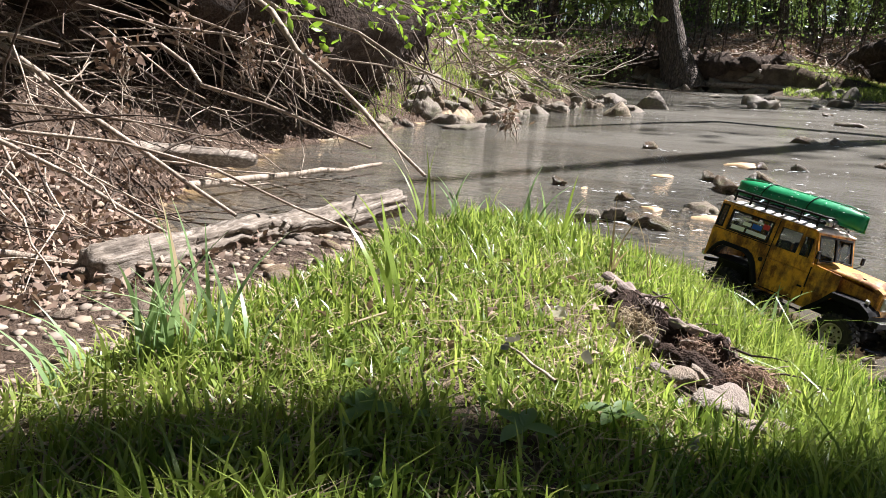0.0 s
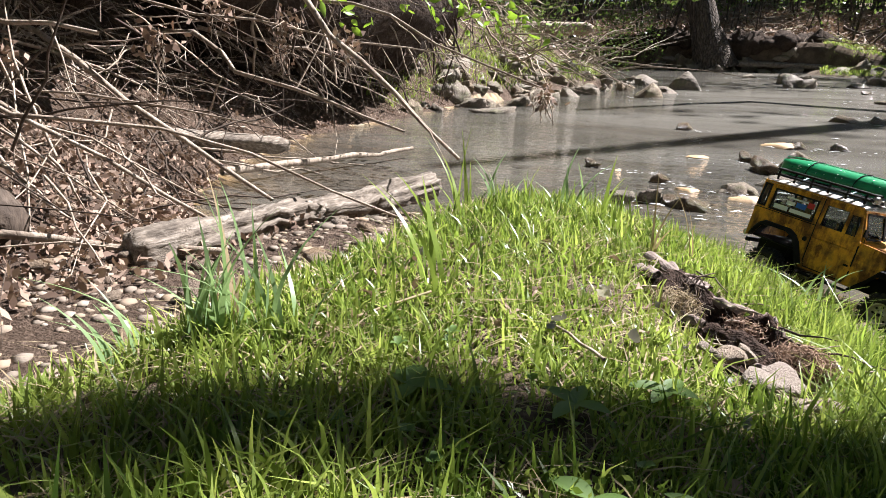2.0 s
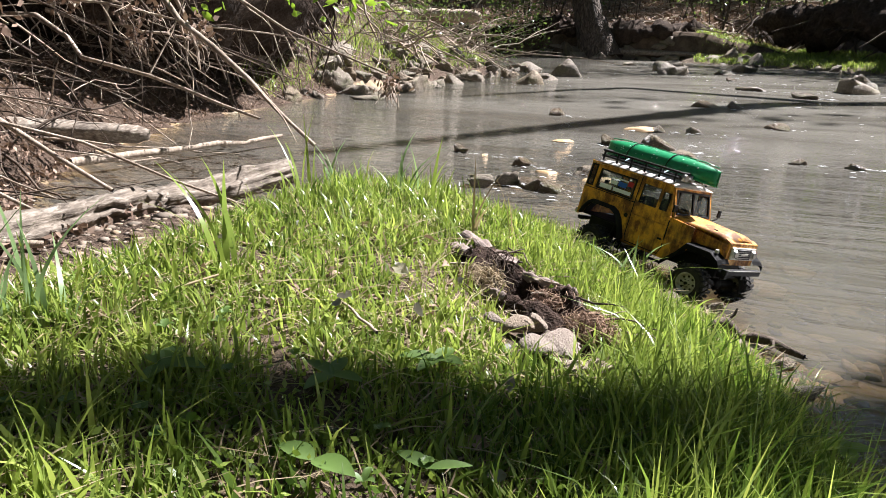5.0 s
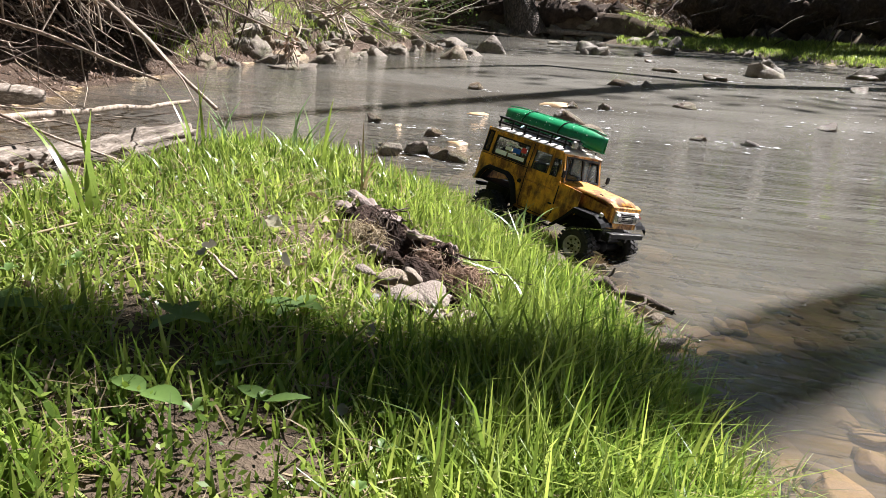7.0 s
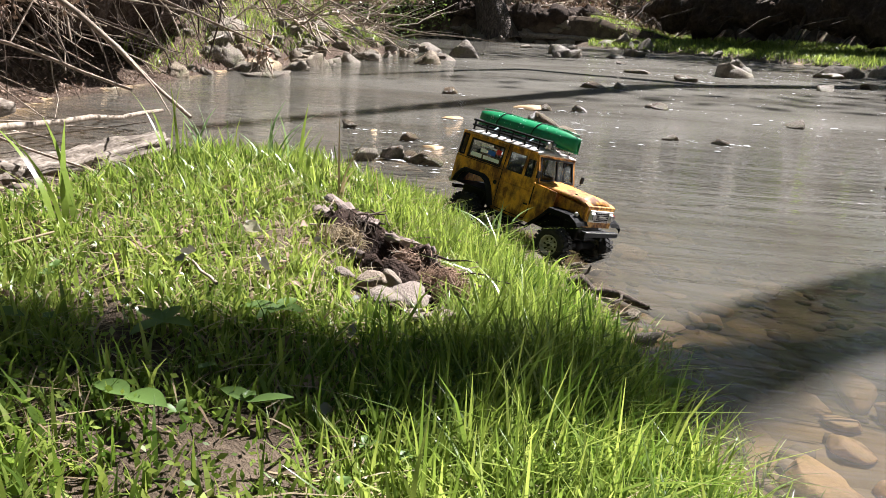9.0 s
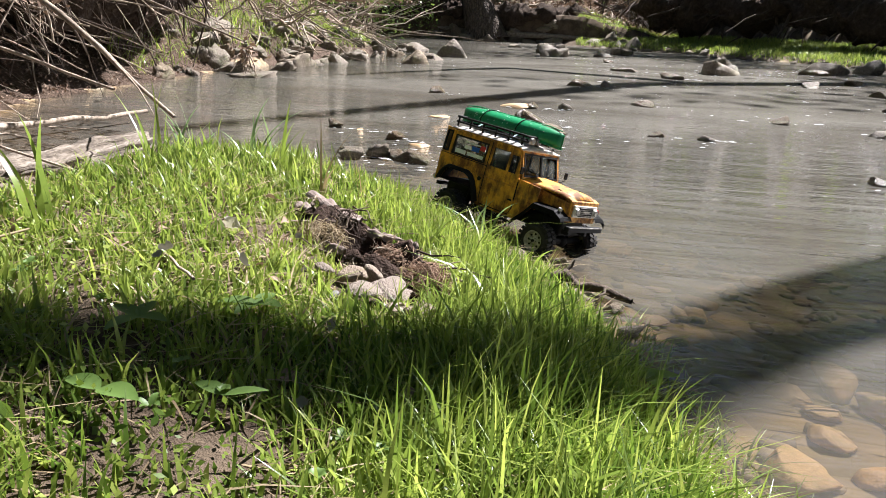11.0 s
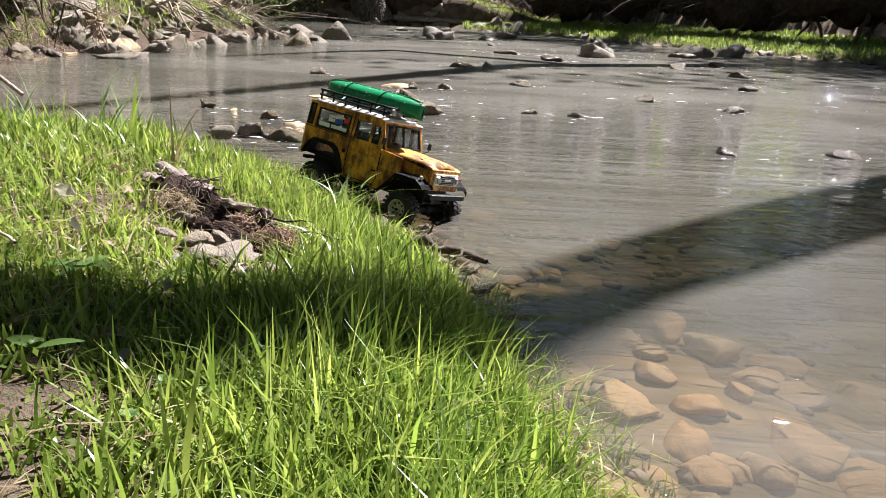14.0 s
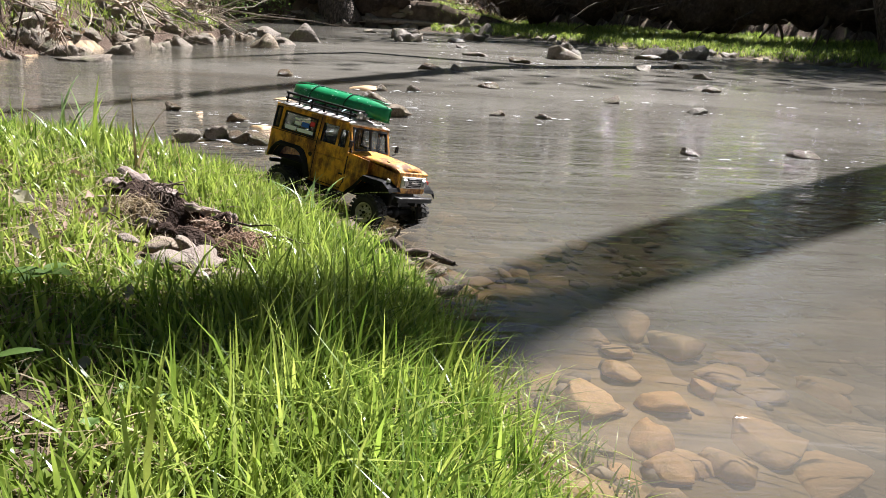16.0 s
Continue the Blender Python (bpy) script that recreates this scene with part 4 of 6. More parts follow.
eaves(((2.6, 25.6), (4.2, 23.8), (6.0, 20.2), (8.4, 16.4), (12, 13.2)), 1.0, 0.66, 1.65, 4, "dark root-bound lip added to shade the bank behind the grass")


def curtain(g):
    y = g.uniform(2.7, 6.0)
    x = bank_x(y, g.uniform(-0.25, 0.5))
    z = g.uniform(0.55, 0.9)
    e = Vector((x + g.gauss(0.08, 0.15), y + g.gauss(0, 0.18), g.uniform(0.02, 0.5)))
    return (x, y, z), e


gc = random.Random(9)
for k in range(95):
    p, e = curtain(gc)
    r0 = gc.choice((0.003, 0.005, 0.008, 0.014))
    dark = k % 4 > 0
    branch("hanging_root", p, e, r0, r0 * 0.35, DARKTWIG if dark else TWIG, 900 + k, "dark root hanging from the undercut bank" if dark else "dry pale root hanging from the undercut bank", "root", "roots of the undercut bank",
           n=7, jitter=0.045, sides=5, twigs=k % 4, twig_len=0.16)
r2 = np.random.default_rng(55)
n = 15000
yy = r2.uniform(0.2, 6.5, n)
xx = np.interp(yy, FOOT_Y, FOOT_X) - r2.uniform(-0.35, 2.0, n)
ok = shore_distance(xx, yy) < 0
tagged(leaf_cloud("dead_leaves", np.c_[xx, yy, ground_z(xx, yy) + r2.uniform(0, 0.03, n)][ok], 0.011, r2, DEADLEAF), "brown dead leaves strewn over the earth bank", "dead leaves", kind="stuff")
n = 7000
yy, xx = r2.uniform(0.4, 2.2, n), r2.uniform(-1.5, -0.42, n)
ok = shore_distance(xx, yy) < 0.0
tagged(leaf_cloud("flood_litter", np.c_[xx, yy, ground_z(xx, yy) + r2.uniform(0.0, 0.03, n)][ok], 0.011, r2, DEADLEAF), "brown flood-borne leaves and bark chips over the gravel", "dead leaves", kind="stuff")
xy = scatter(r2, 18000, -4.5, -1.6, 4.8, 14.5, lambda x, y, r: (shore_distance(x, y) < -0.1) & (r < 0.4 + 0.7 * waves(x, y, 1.7, 9)))
tagged(blades("shore_grass", xy, r2.uniform(0.06, 0.2, len(xy)), r2.uniform(0.006, 0.014, len(xy)), r2.uniform(0.3, 1.4, len(xy)), GRASS, r2, 2), "green weeds between the rocks of the shore", "grass", kind="stuff")


# ---- on the grassy point ----
def tuft(x, y, count, hmin, hmax, w, mat, seed, label, spread=0.02, lean=0.5, toward=None, dry=0):
    root = new("grass_tuft")
    root.location = (x, y, ground_at(x, y))
    r3 = np.random.default_rng(seed)
    for i in range(count):
        p = r3.normal(0, spread, (1, 2))
        hd = None if toward is None else np.array([toward + r3.normal(0, 0.5)])
        blades("blade", p, r3.uniform(hmin, hmax, 1), r3.uniform(w * 0.7, w * 1.2, 1), np.abs(r3.normal(lean, 0.25, 1)), mat if i >= dry else STRAW, r3, 7, np.zeros(1), root, hd)
    return tagged(root, label, "grass tuft", "tufts of tall grass")


tuft(0.075, 0.56, 34, 0.07, 0.17, 0.0065, PALE, 1, "tall pale broad-bladed grass tuft with dry stalks", 0.028, 0.35, None, 5)
tuft(0.12, 0.58, 10, 0.06, 0.15, 0.006, PALE, 2, "tall pale broad-bladed grass tuft", 0.02, 0.5)
tuft(0.02, 0.5, 9, 0.06, 0.12, 0.006, PALE, 12, "low pale broad-bladed grass tuft", 0.02, 0.9, 3.1)
tuft(0.20, 0.78, 5, 0.10, 0.20, 0.008, GRASS, 3, "few tall leaning grass blades", 0.008, 0.7, 2.6)
tuft(-0.09, 1.5, 8, 0.10, 0.24, 0.008, GRASS, 4, "tall green grass tuft at the tip of the point", 0.016, 0.5, 2.5)
tuft(0.02, 1.48, 7, 0.08, 0.16, 0.009, PALE, 5, "tall green grass tuft at the tip of the point", 0.02, 0.6)
tuft(0.17, 1.42, 9, 0.08, 0.17, 0.007, PALE, 6, "tall pale grass tuft at the tip of the point", 0.025, 0.5)
tuft(0.26, 1.35, 7, 0.07, 0.15, 0.009, GRASS, 7, "tall green grass tuft at the tip of the point", 0.025, 0.6)
tuft(0.63, 1.36, 7, 0.06, 0.14, 0.008, GRASS, 8, "leaning green grass blades by the water", 0.02, 0.9, 0.2)
tuft(0.83, 0.72, 7, 0.07, 0.13, 0.007, GRASS, 9, "tall green grass by the water", 0.03, 0.6)
tuft(0.67, 1.41, 9, 0.06, 0.12, 0.007, GRASS, 21, "tall green grass by the water", 0.03, 0.6)
tuft(0.73, 1.32, 9, 0.06, 0.12, 0.007, GRASS, 22, "tall green grass by the water", 0.03, 0.6)
tuft(0.60, 1.5, 8, 0.06, 0.12, 0.007, PALE, 23, "tall pale green grass by the water", 0.03, 0.6)
tuft(0.77, 1.22, 8, 0.06, 0.12, 0.007, GRASS, 24, "tall green grass by the water", 0.03, 0.6)
tuft(0.40, 1.3, 5, 0.09, 0.17, 0.006, STRAW, 10, "thin dry grass stalks", 0.03, 0.5)
tuft(-0.2, 1.62, 6, 0.06, 0.14, 0.009, GRASS, 13, "green grass tuft beside the log", 0.02, 0.9, 3.0)
xy = scatter(r2, 5000, 0.9, 1.3, 0.45, 1.3, lambda x, y, r: (np.abs(shore_distance(x, y) - 0.05) < 0.08) & (r < 0.5 + 0.6 * waves(x, y, 14, 2)))[:650]
tagged(blades("water_grass", xy, r2.uniform(0.025, 0.06, len(xy)), r2.uniform(0.002, 0.004, len(xy)), r2.uniform(0.4, 1.6, len(xy)), GRASS, r2, 5, np.maximum(ground_z(xy[:, 0], xy[:, 1]), -0.04)), "thin drowned grass at the water's edge", "grass", kind="stuff")


def leaf_plant(x, y, count, length, width, mat, seed, label, rise=0.08):
    """A rosette of broad leaves, each cupped along its midrib."""
    root = new("broadleaf_plant")
    root.location = (x, y, ground_at(x, y) + 0.01)
    g = random.Random(seed)
    for i in range(count):
        a = 6.28 * i / count + g.uniform(-0.4, 0.4)
        L, W = length * g.uniform(0.7, 1.15), width * g.uniform(0.8, 1.15)
        vs, qs = [], []
        m = 7
        for s in range(m + 1):
            f = s / m
            half = W * 0.5 * math.sin(math.pi * min(0.98, f ** 0.8 * 0.94 + 0.05)) ** 0.8
            r = L * f
            z = 0.012 + L * rise * math.sin(f * 2.0) * 0.8
            for k, o in ((0, -1), (1, 0), (2, 1)):
                vs.append((r * math.cos(a) - o * half * math.sin(a), r * math.sin(a) + o * half * math.cos(a), z + abs(o) * half * 0.35))
        for s in range(m):
            for k in (0, 1):
                b = s * 3 + k
                qs.append((b, b + 1, b + 4, b + 3))
        mesh_ob("leaf", vs, qs, mat, root)
    return tagged(root, label, "plant", "broad-leaved weeds")


leaf_plant(0.468, 0.492, 2, 0.036, 0.02, BROAD, 1, "broad-leaved green weed in the grass")
leaf_plant(0.537, 0.546, 2, 0.03, 0.015, BROAD, 2, "small broad-leaved green weed in the grass")
leaf_plant(0.42, 0.62, 4, 0.034, 0.018, BROAD, 3, "dark broad-leaved weed in the shade")
leaf_plant(0.48, 0.74, 4, 0.04, 0.02, BROAD, 4, "dark broad-leaved weed beside the stones")
leaf_plant(0.30, 0.55, 4, 0.034, 0.019, BROAD, 5, "dark broad-leaved weed in the shade")
leaf_plant(0.93, 1.0, 4, 0.04, 0.024, SPRING, 6, "small bright green weed at the water's edge")
r9 = np.random.default_rng(15)
wx9 = scatter(r9, 6000, 0.25, 0.85, 0.42, 0.75, lambda x, y, r: (shore_distance(x, y) < -0.12) & (r < 0.25 + 0.6 * waves(x, y, 17, 6)))
tagged(leaf_cloud("low_weeds", np.c_[wx9, ground_z(wx9[:, 0], wx9[:, 1]) + r9.uniform(0.004, 0.03, len(wx9))], 0.0038, r9, GRASS), "small green weed leaves low in the near turf", "weeds", kind="stuff")
g9 = random.Random(5)
for k in range(24):
    x, y = g9.uniform(0.25, 0.95), g9.uniform(0.42, 0.66)
    if shore_distance(x, y) < -0.05:
        leaf_plant(x, y, g9.randrange(3, 6), g9.uniform(0.006, 0.011), g9.uniform(0.006, 0.009), SPRING if k % 4 == 0 else BROAD, 50 + k, "small round-leaved clover in the grass", 0.6)


def dead_leaf(x, y, size, mat, seed, label, lift=0.03, tilt=0.5):
    g = random.Random(seed)
    vs, qs = [], []
    m = 6
    for s in range(m + 1):
        f = s / m
        half = size * 0.33 * math.sin(math.pi * (0.06 + 0.9 * f)) * g.uniform(0.75, 1.15)
        for o in (-1, 0, 1):
            vs.append((size * (f - 0.5), o * half, size * (0.18 * math.sin(f * 3.5 + seed) + 0.2 * abs(o) * g.uniform(0.2, 1.0))))
    for s in range(m):
        for k in (0, 1):
            b = s * 3 + k
            qs.append((b, b + 1, b + 4, b + 3))
    ob = mesh_ob("dead_leaf", vs, qs, mat)
    ob.location = (x, y, ground_at(x, y) + lift)
    ob.rotation_euler = (g.gauss(0, tilt), g.gauss(0, tilt), g.uniform(0, 6.28))
    return tagged(ob, label, "leaf", "dead leaves in the grass")


WHITELEAF = leaf_like("bleached_leaf", (0.45, 0.40, 0.34), (0.58, 0.53, 0.46), (0.70, 0.66, 0.6), 0.3, 0.7)
GREYLEAF = leaf_like("grey_leaf", (0.16, 0.15, 0.15), (0.24, 0.22, 0.22), (0.34, 0.32, 0.31), 0.1, 0.6)
dead_leaf(0.377, 0.905, 0.028, WHITELEAF, 1, "bleached white leaf caught in the grass", 0.035, 0.9)
dead_leaf(0.355, 0.78, 0.026, GREYLEAF, 2, "grey dead leaf caught in the grass", 0.03, 0.8)
dead_leaf(0.43, 0.82, 0.024, GREYLEAF, 3, "grey dead leaf caught in the grass", 0.03)
for k in range(60):
    x, y = g9.uniform(0.12, 0.75), g9.uniform(0.58, 1.15)
    if on_point(np.array([x]), np.array([y]), np.array([0.0]))[0]:
        dead_leaf(x, y, g9.uniform(0.013, 0.024), DEADLEAF if k % 4 else GREYLEAF, 100 + k, "curled brown dead leaf lying in the grass", g9.uniform(0.006, 0.022))
branch("dry_stalk", (0.13, 0.52, 0.21), (0.22, 0.74, 0.235), 0.0022, 0.0014, STRAW, 61, "dry straw stalk leaning over the grass", "stalk", n=6, jitter=0.015)
branch("dry_stalk", (0.42, 0.72, 0.205), (0.34, 0.80, 0.20), 0.002, 0.0014, TWIG, 62, "thin dry twig lying in the grass", "stalk", n=6, jitter=0.02)
branch("dry_stalk", (0.30, 0.36, 0.2), (0.42, 0.34, 0.2), 0.004, 0.003, TWIG, 63, "thin dry twig lying in the grass", "stalk", n=6, jitter=0.02)


# the torn clod of earth and roots, open in the middle
def clod():
    root = new("earth_clod")
    cx, cy = 0.51, 1.10
    z0 = ground_at(cx, cy)
    root.location = (cx, cy, z0)
    ax, side = Vector((0.81, -0.58, 0)), Vector((0.58, 0.81, 0))
    off = Vector((4.2, 1.1, 8.8))
    nu, nv = 64, 44
    vs, qs = [], []
    for i in range(nu):
        for k in range(nv):
            a, b = -1.2 + 2.4 * i / (nu - 1), -1.2 + 2.4 * k / (nv - 1)
            p = ax * a * 0.145 + side * b * 0.07
            rho = math.hypot(a, b)
            n1 = noise.noise(p * 22 + off) * 0.6 + noise.noise(p * 60 + off) * 0.4
            rim = 0.032 * math.exp(-((rho - 0.72) / 0.26) ** 2) * (1 + 0.9 * n1) + 0.007 * noise.noise(p * 120 + off)
            p.z = ground_at(cx + p.x, cy + p.y) - z0 + rim + 0.004 - 0.035 * max(0.0, rho - 1.0 + 0.3 * n1)
            vs.append(p + side * 0.008 * n1)
    for i in range(nu - 1):
        for k in range(nv - 1):
            b = i * nv + k
            qs.append((b, b + nv, b + nv + 1, b + 1))
    mesh_ob("soil_rim", vs, qs, CLODEARTH, root)

    def lump(name, x, y, lift, rx, ry, rz, count, mat, seed, r=0.0008):
        g = random.Random(seed)
        c = Vector((x - cx, y - cy, ground_at(x, y) - z0 + lift))
        fv, fq = [], []
        for _ in range(count):
            d = Vector((g.gauss(0, 1), g.gauss(0, 1), g.gauss(0, 1))).normalized() * g.uniform(0.55, 1.0) ** 0.5
            p = c + ax * d.x * rx + side * d.y * ry + Vector((0, 0, d.z * rz))
            e = p + d.cross(Vector((g.gauss(0, 1), g.gauss(0, 1), g.gauss(0, 1)))).normalized() * g.uniform(0.012, 0.035) - Vector((0, 0, 0.008))
            v, q = tube_arrays(wander(g, p, e, 5, 0.14), [r, r, r * 0.8, r * 0.6, r * 0.3], 3)
            k = len(fv)
            fv += v
            fq += [tuple(t + k for t in f) for f in q]
        tagged(mesh_ob(name, fv, fq, mat, root), "matted brown root fibres", kind="stuff")

    lump("root_mat", 0.605, 1.035, 0.022, 0.045, 0.034, 0.030, 1300, ROOTFIBRE, 3)
    lump("root_mat", 0.430, 1.075, 0.012, 0.035, 0.035, 0.018, 700, STRAW, 4)
    lump("root_mat", 0.545, 1.13, 0.022, 0.05, 0.02, 0.015, 450, ROOTFIBRE, 5)
    lump("root_mat", 0.43, 1.16, 0.020, 0.04, 0.025, 0.012, 350, DARKTWIG, 6, 0.0012)
    g = random.Random(13)
    for j in range(34):
        a, b = g.uniform(0, 6.28), g.uniform(0.55, 1.0)
        p = ax * math.cos(a) * b * 0.14 + side * math.sin(a) * b * 0.065
        d = (ax * g.gauss(0.4, 0.8) + side * g.gauss(0, 0.6)).normalized() * g.uniform(0.03, 0.10)
        e = p + d
        p.z = ground_at(cx + p.x, cy + p.y) - z0 + g.uniform(0.02, 0.045)
        e.z = max(ground_at(cx + e.x, cy + e.y) - z0 + 0.012, p.z - g.uniform(-0.01, 0.02))
        v, q = branch_mesh(g, p, e, g.uniform(0.0012, 0.0032), 0.0008, 6, 0.05, 5, 0, 1, 0.02)
        mesh_ob("root", v, q, DARKTWIG if j % 3 else TWIG, root)
    for j, (x, y, L, wd, up) in enumerate(((0.405, 1.185, 0.075, 0.036, 0.034), (0.445, 1.165, 0.06, 0.028, 0.040), (0.50, 1.17, 0.06, 0.022, 0.040), (0.385, 1.14, 0.05, 0.03, 0.026), (0.55, 1.155, 0.05, 0.018, 0.036), (0.46, 1.05, 0.05, 0.018, 0.026), (0.575, 0.985, 0.06, 0.022, 0.02))):
        bm = bmesh.new()
        bmesh.ops.create_grid(bm, x_segments=10, y_segments=4, size=0.5)
        for v in bm.verts:
            q = v.co.copy()
            ragged = 1 + 0.5 * noise.noise(Vector((q.x * 7, q.y * 3, j * 5.1)))
            v.co = Vector((q.x * L, q.y * wd * 0.8 * (1 - 0.5 * abs(q.x)) * ragged, 0.008 - 0.03 * q.y * q.y + 0.01 * noise.noise(Vector((q.x * 4, q.y * 4, j)))))
        bmesh.ops.solidify(bm, geom=bm.faces[:], thickness=0.0015)
        st = part("bark_strip", bm, DEADBARK, root, "pale curled strip of bark", True)
        st.location = (x - cx, y - cy, ground_at(x, y) - z0 + up - 0.006)
        st.rotation_euler = (0.3 * g.uniform(-1, 1), 0.3 * g.uniform(-0.3, 1), math.atan2(ax.y, ax.x) + 0.5 * g.uniform(-1, 1))
    return tagged(root, "torn clod of dark earth with a hollow and matted roots", "earth clod")


a = Mat("clod_earth")
nz = a.noise(60, 5, 0.7)
a.bump(a.math("ADD", nz, a.noise(180, 3)), 1.0, 0.01)
CLODEARTH = a.done(a.ramp(nz, (0.3, (0.018, 0.012, 0.009)), (0.6, (0.055, 0.036, 0.027)), (0.85, (0.2, 0.14, 0.105))), 0.95, 0, 0.1)
DEADBARK = mat_wood("dead_bark", (0.07, 0.05, 0.04), (0.20, 0.155, 0.13), (0.38, 0.32, 0.28), 1.0, 0.85, (0.15, 1, 1))
ROOTFIBRE = mat_wood("root_fibre", (0.16, 0.095, 0.06), (0.36, 0.24, 0.165), (0.55, 0.42, 0.31))
clod()
CLEAN = rock_set(mat_rock("dusty_stone", (0.2, 0.165, 0.135), (0.31, 0.265, 0.225), (0.42, 0.37, 0.32)), 4, 0.4, 0.2, 1.0, 140, 3)
for x, y, s, b, h in ((0.580, 0.915, 0.082, 0.06, 0.06), (0.522, 0.945, 0.06, 0.045, 0.06), (0.540, 0.985, 0.036, 0.03, 0.10), (0.635, 0.885, 0.05, 0.04, 0.05), (0.56, 0.865, 0.07, 0.045, 0.05), (0.615, 0.85, 0.04, 0.03, 0.04), (0.50, 0.90, 0.035, 0.03, 0.04)):
    tagged(stone("flat_stone", CLEAN[int(x * 1000) % 4], x, y, ground_at(x, y) + 0.024, s, b, h, rg, 0.15), "dusty pale stone lying beside the earth clod", "stone", "stones by the clod")
for x, y, s in ((0.71, 1.47, 0.075), (0.78, 1.30, 0.05), (0.80, 1.5, 0.05), (0.93, 0.80, 0.03), (0.915, 1.18, 0.05), (0.9, 1.28, 0.05), (0.62, 1.6, 0.06), (0.55, 1.72, 0.07)):
    tagged(stone("edge_stone", rg.choice(BOULDER), x, y, max(0, ground_at(x, y)) + 0.004, s, s * 0.8, s * 0.8, rg, 0.2), "small grey stone at the grassy water's edge", "stone", "stones of the water's edge")
branch("driftwood_stick", (0.79, 1.36, 0.02), (0.93, 1.30, 0.012), 0.014, 0.006, DARKTWIG, 71, "dark wet driftwood piece at the water's edge", "stick", n=7, jitter=0.06, twigs=3, twig_len=0.06)


# ---- far bank and woods ----
def far_root(g):
    if g.random() < 0.6:
        x = g.uniform(-5, 1.4)
        a = Vector((x, 24.45 + g.uniform(0, 0.4), g.uniform(0.5, 1.05)))
        return a, a + Vector((g.gauss(0, 1.0), -g.uniform(0.1, 0.6), -g.uniform(0.1, 0.95)))
    x = g.uniform(1.4, 12)
    y = float(np.interp(x, [1.4, 3.9, 6.0, 8.3, 12], [26.6, 24.6, 19.9, 16.2, 13])) + g.gauss(0.6, 0.4)
    a = Vector((x, y, g.uniform(0.9, 1.5)))
    return a, a + Vector((g.gauss(-0.2, 0.6), -g.uniform(0.1, 0.6), -g.uniform(0.1, 0.9)))


stick_stuff("bank_roots", 420, 21, far_root, DARKTWIG, "dark roots hanging over the eroded far bank", 0.012, 0.06)
stick_stuff("pale_bank_roots", 90, 22, far_root, TWIG, "pale bare roots over the eroded far bank", 0.01, 0.04)
for k, (p, q, r) in enumerate((((-1.9, 24.1, 0.6), (2.2, 24.3, 0.35), 0.12), ((-1.5, 23.9, 0.25), (1.4, 24.0, 0.2), 0.10), ((-1.0, 24.3, 0.9), (1.8, 24.6, 0.75), 0.09), ((-4.5, 24.2, 0.4), (-2.6, 24.0, 0.3), 0.09))):
    rough_log("bank_log", p, q, r, r * 0.7, 40 + k, "long grey root log lying along the far bank", DRIFT if k % 2 else DARKTWIG, 20, 12)


r2 = np.random.default_rng(611)
cx, cy = r2.uniform(-9, 16, 42000), r2.uniform(15, 37, 42000)
keep = ((cy > 24.7) & (cx < 4)) | ((cx > 2) & (shore_distance(cx, cy) < -4.9))
cx, cy = cx[keep], cy[keep]
tagged(leaf_cloud("leaf_litter", np.c_[cx, cy, ground_z(cx, cy) + r2.uniform(0.0, 0.06, len(cx))], 0.085, r2, DEADLEAF), "brown leaf litter on the far wooded slope", "leaf litter", kind="stuff")


def lying_twig(g):
    x, y = g.uniform(-9, 14), g.uniform(24.8, 36)
    L, a = g.uniform(0.4, 2.2), g.uniform(0, 6.28)
    x2, y2 = x + L * math.cos(a), y + L * math.sin(a) * 0.6
    return (x, y, ground_at(x, y) + 0.05), (x2, y2, ground_at(x2, y2) + g.uniform(0.03, 0.3))


stick_stuff("fallen_twigs", 420, 27, lying_twig, TWIG, "grey fallen twigs lying on the far slope", 0.01, 0.035)


def thin_stem(g):
    x, y = g.uniform(-16, 24), g.uniform(25.5, 48)
    z = ground_at(x, y)
    return (x, y, z), (x + g.gauss(0, 0.5), y + g.gauss(0, 0.3), z + g.uniform(1.2, 5))


stick_stuff("thicket", 700, 23, thin_stem, BARK, "thin grey stems of woodland undergrowth", 0.012, 0.05)
r2 = np.random.default_rng(91)
m = 1300
cx, cy = r2.uniform(-20, 30, m), r2.uniform(27, 60, m)
cz = ground_z(cx, cy) + r2.gamma(2, 0.9, m)
cc = np.repeat(np.c_[cx, cy, cz], 60, 0) + r2.normal(0, 0.55, (m * 60, 3))
tagged(leaf_cloud("undergrowth", cc, 0.07, r2, WOODS), "light green spring leaves of the woodland undergrowth", "undergrowth", kind="stuff")
m = 260
cx, cy = r2.uniform(-70, 90, m), r2.uniform(58, 95, m)
cc = np.repeat(np.c_[cx, cy, ground_z(cx, cy) + r2.uniform(0, 11, m)], 70, 0) + r2.normal(0, 2.2, (m * 70, 3))
tagged(leaf_cloud("distant_woods", cc, 0.5, r2, WOODS), "distant light green woods", "woods", kind="stuff")
m = 60
cx, cy = r2.uniform(-6.5, -3.0, m), r2.uniform(5, 20, m)
cc = np.repeat(np.c_[cx, cy, ground_z(cx, cy) + r2.uniform(0.1, 0.9, m)], 60, 0) + r2.normal(0, 0.25, (m * 60, 3))
tagged(leaf_cloud("bank_shrubs", cc, 0.035, r2, WOODS), "small green shrubs on top of the bank", "shrub", kind="stuff")
m = 16
cx, cy = r2.uniform(-3.6, -1.9, m), r2.uniform(21.5, 25, m)
cc = np.repeat(np.c_[cx - 1.2, cy, 0.6 + r2.uniform(0, 0.9, m)], 60, 0) + r2.normal(0, 0.25, (m * 60, 3))
tagged(leaf_cloud("bank_bush", cc, 0.05, r2, WOODS), "green bush beside the leaning tree", "bush", kind="stuff")


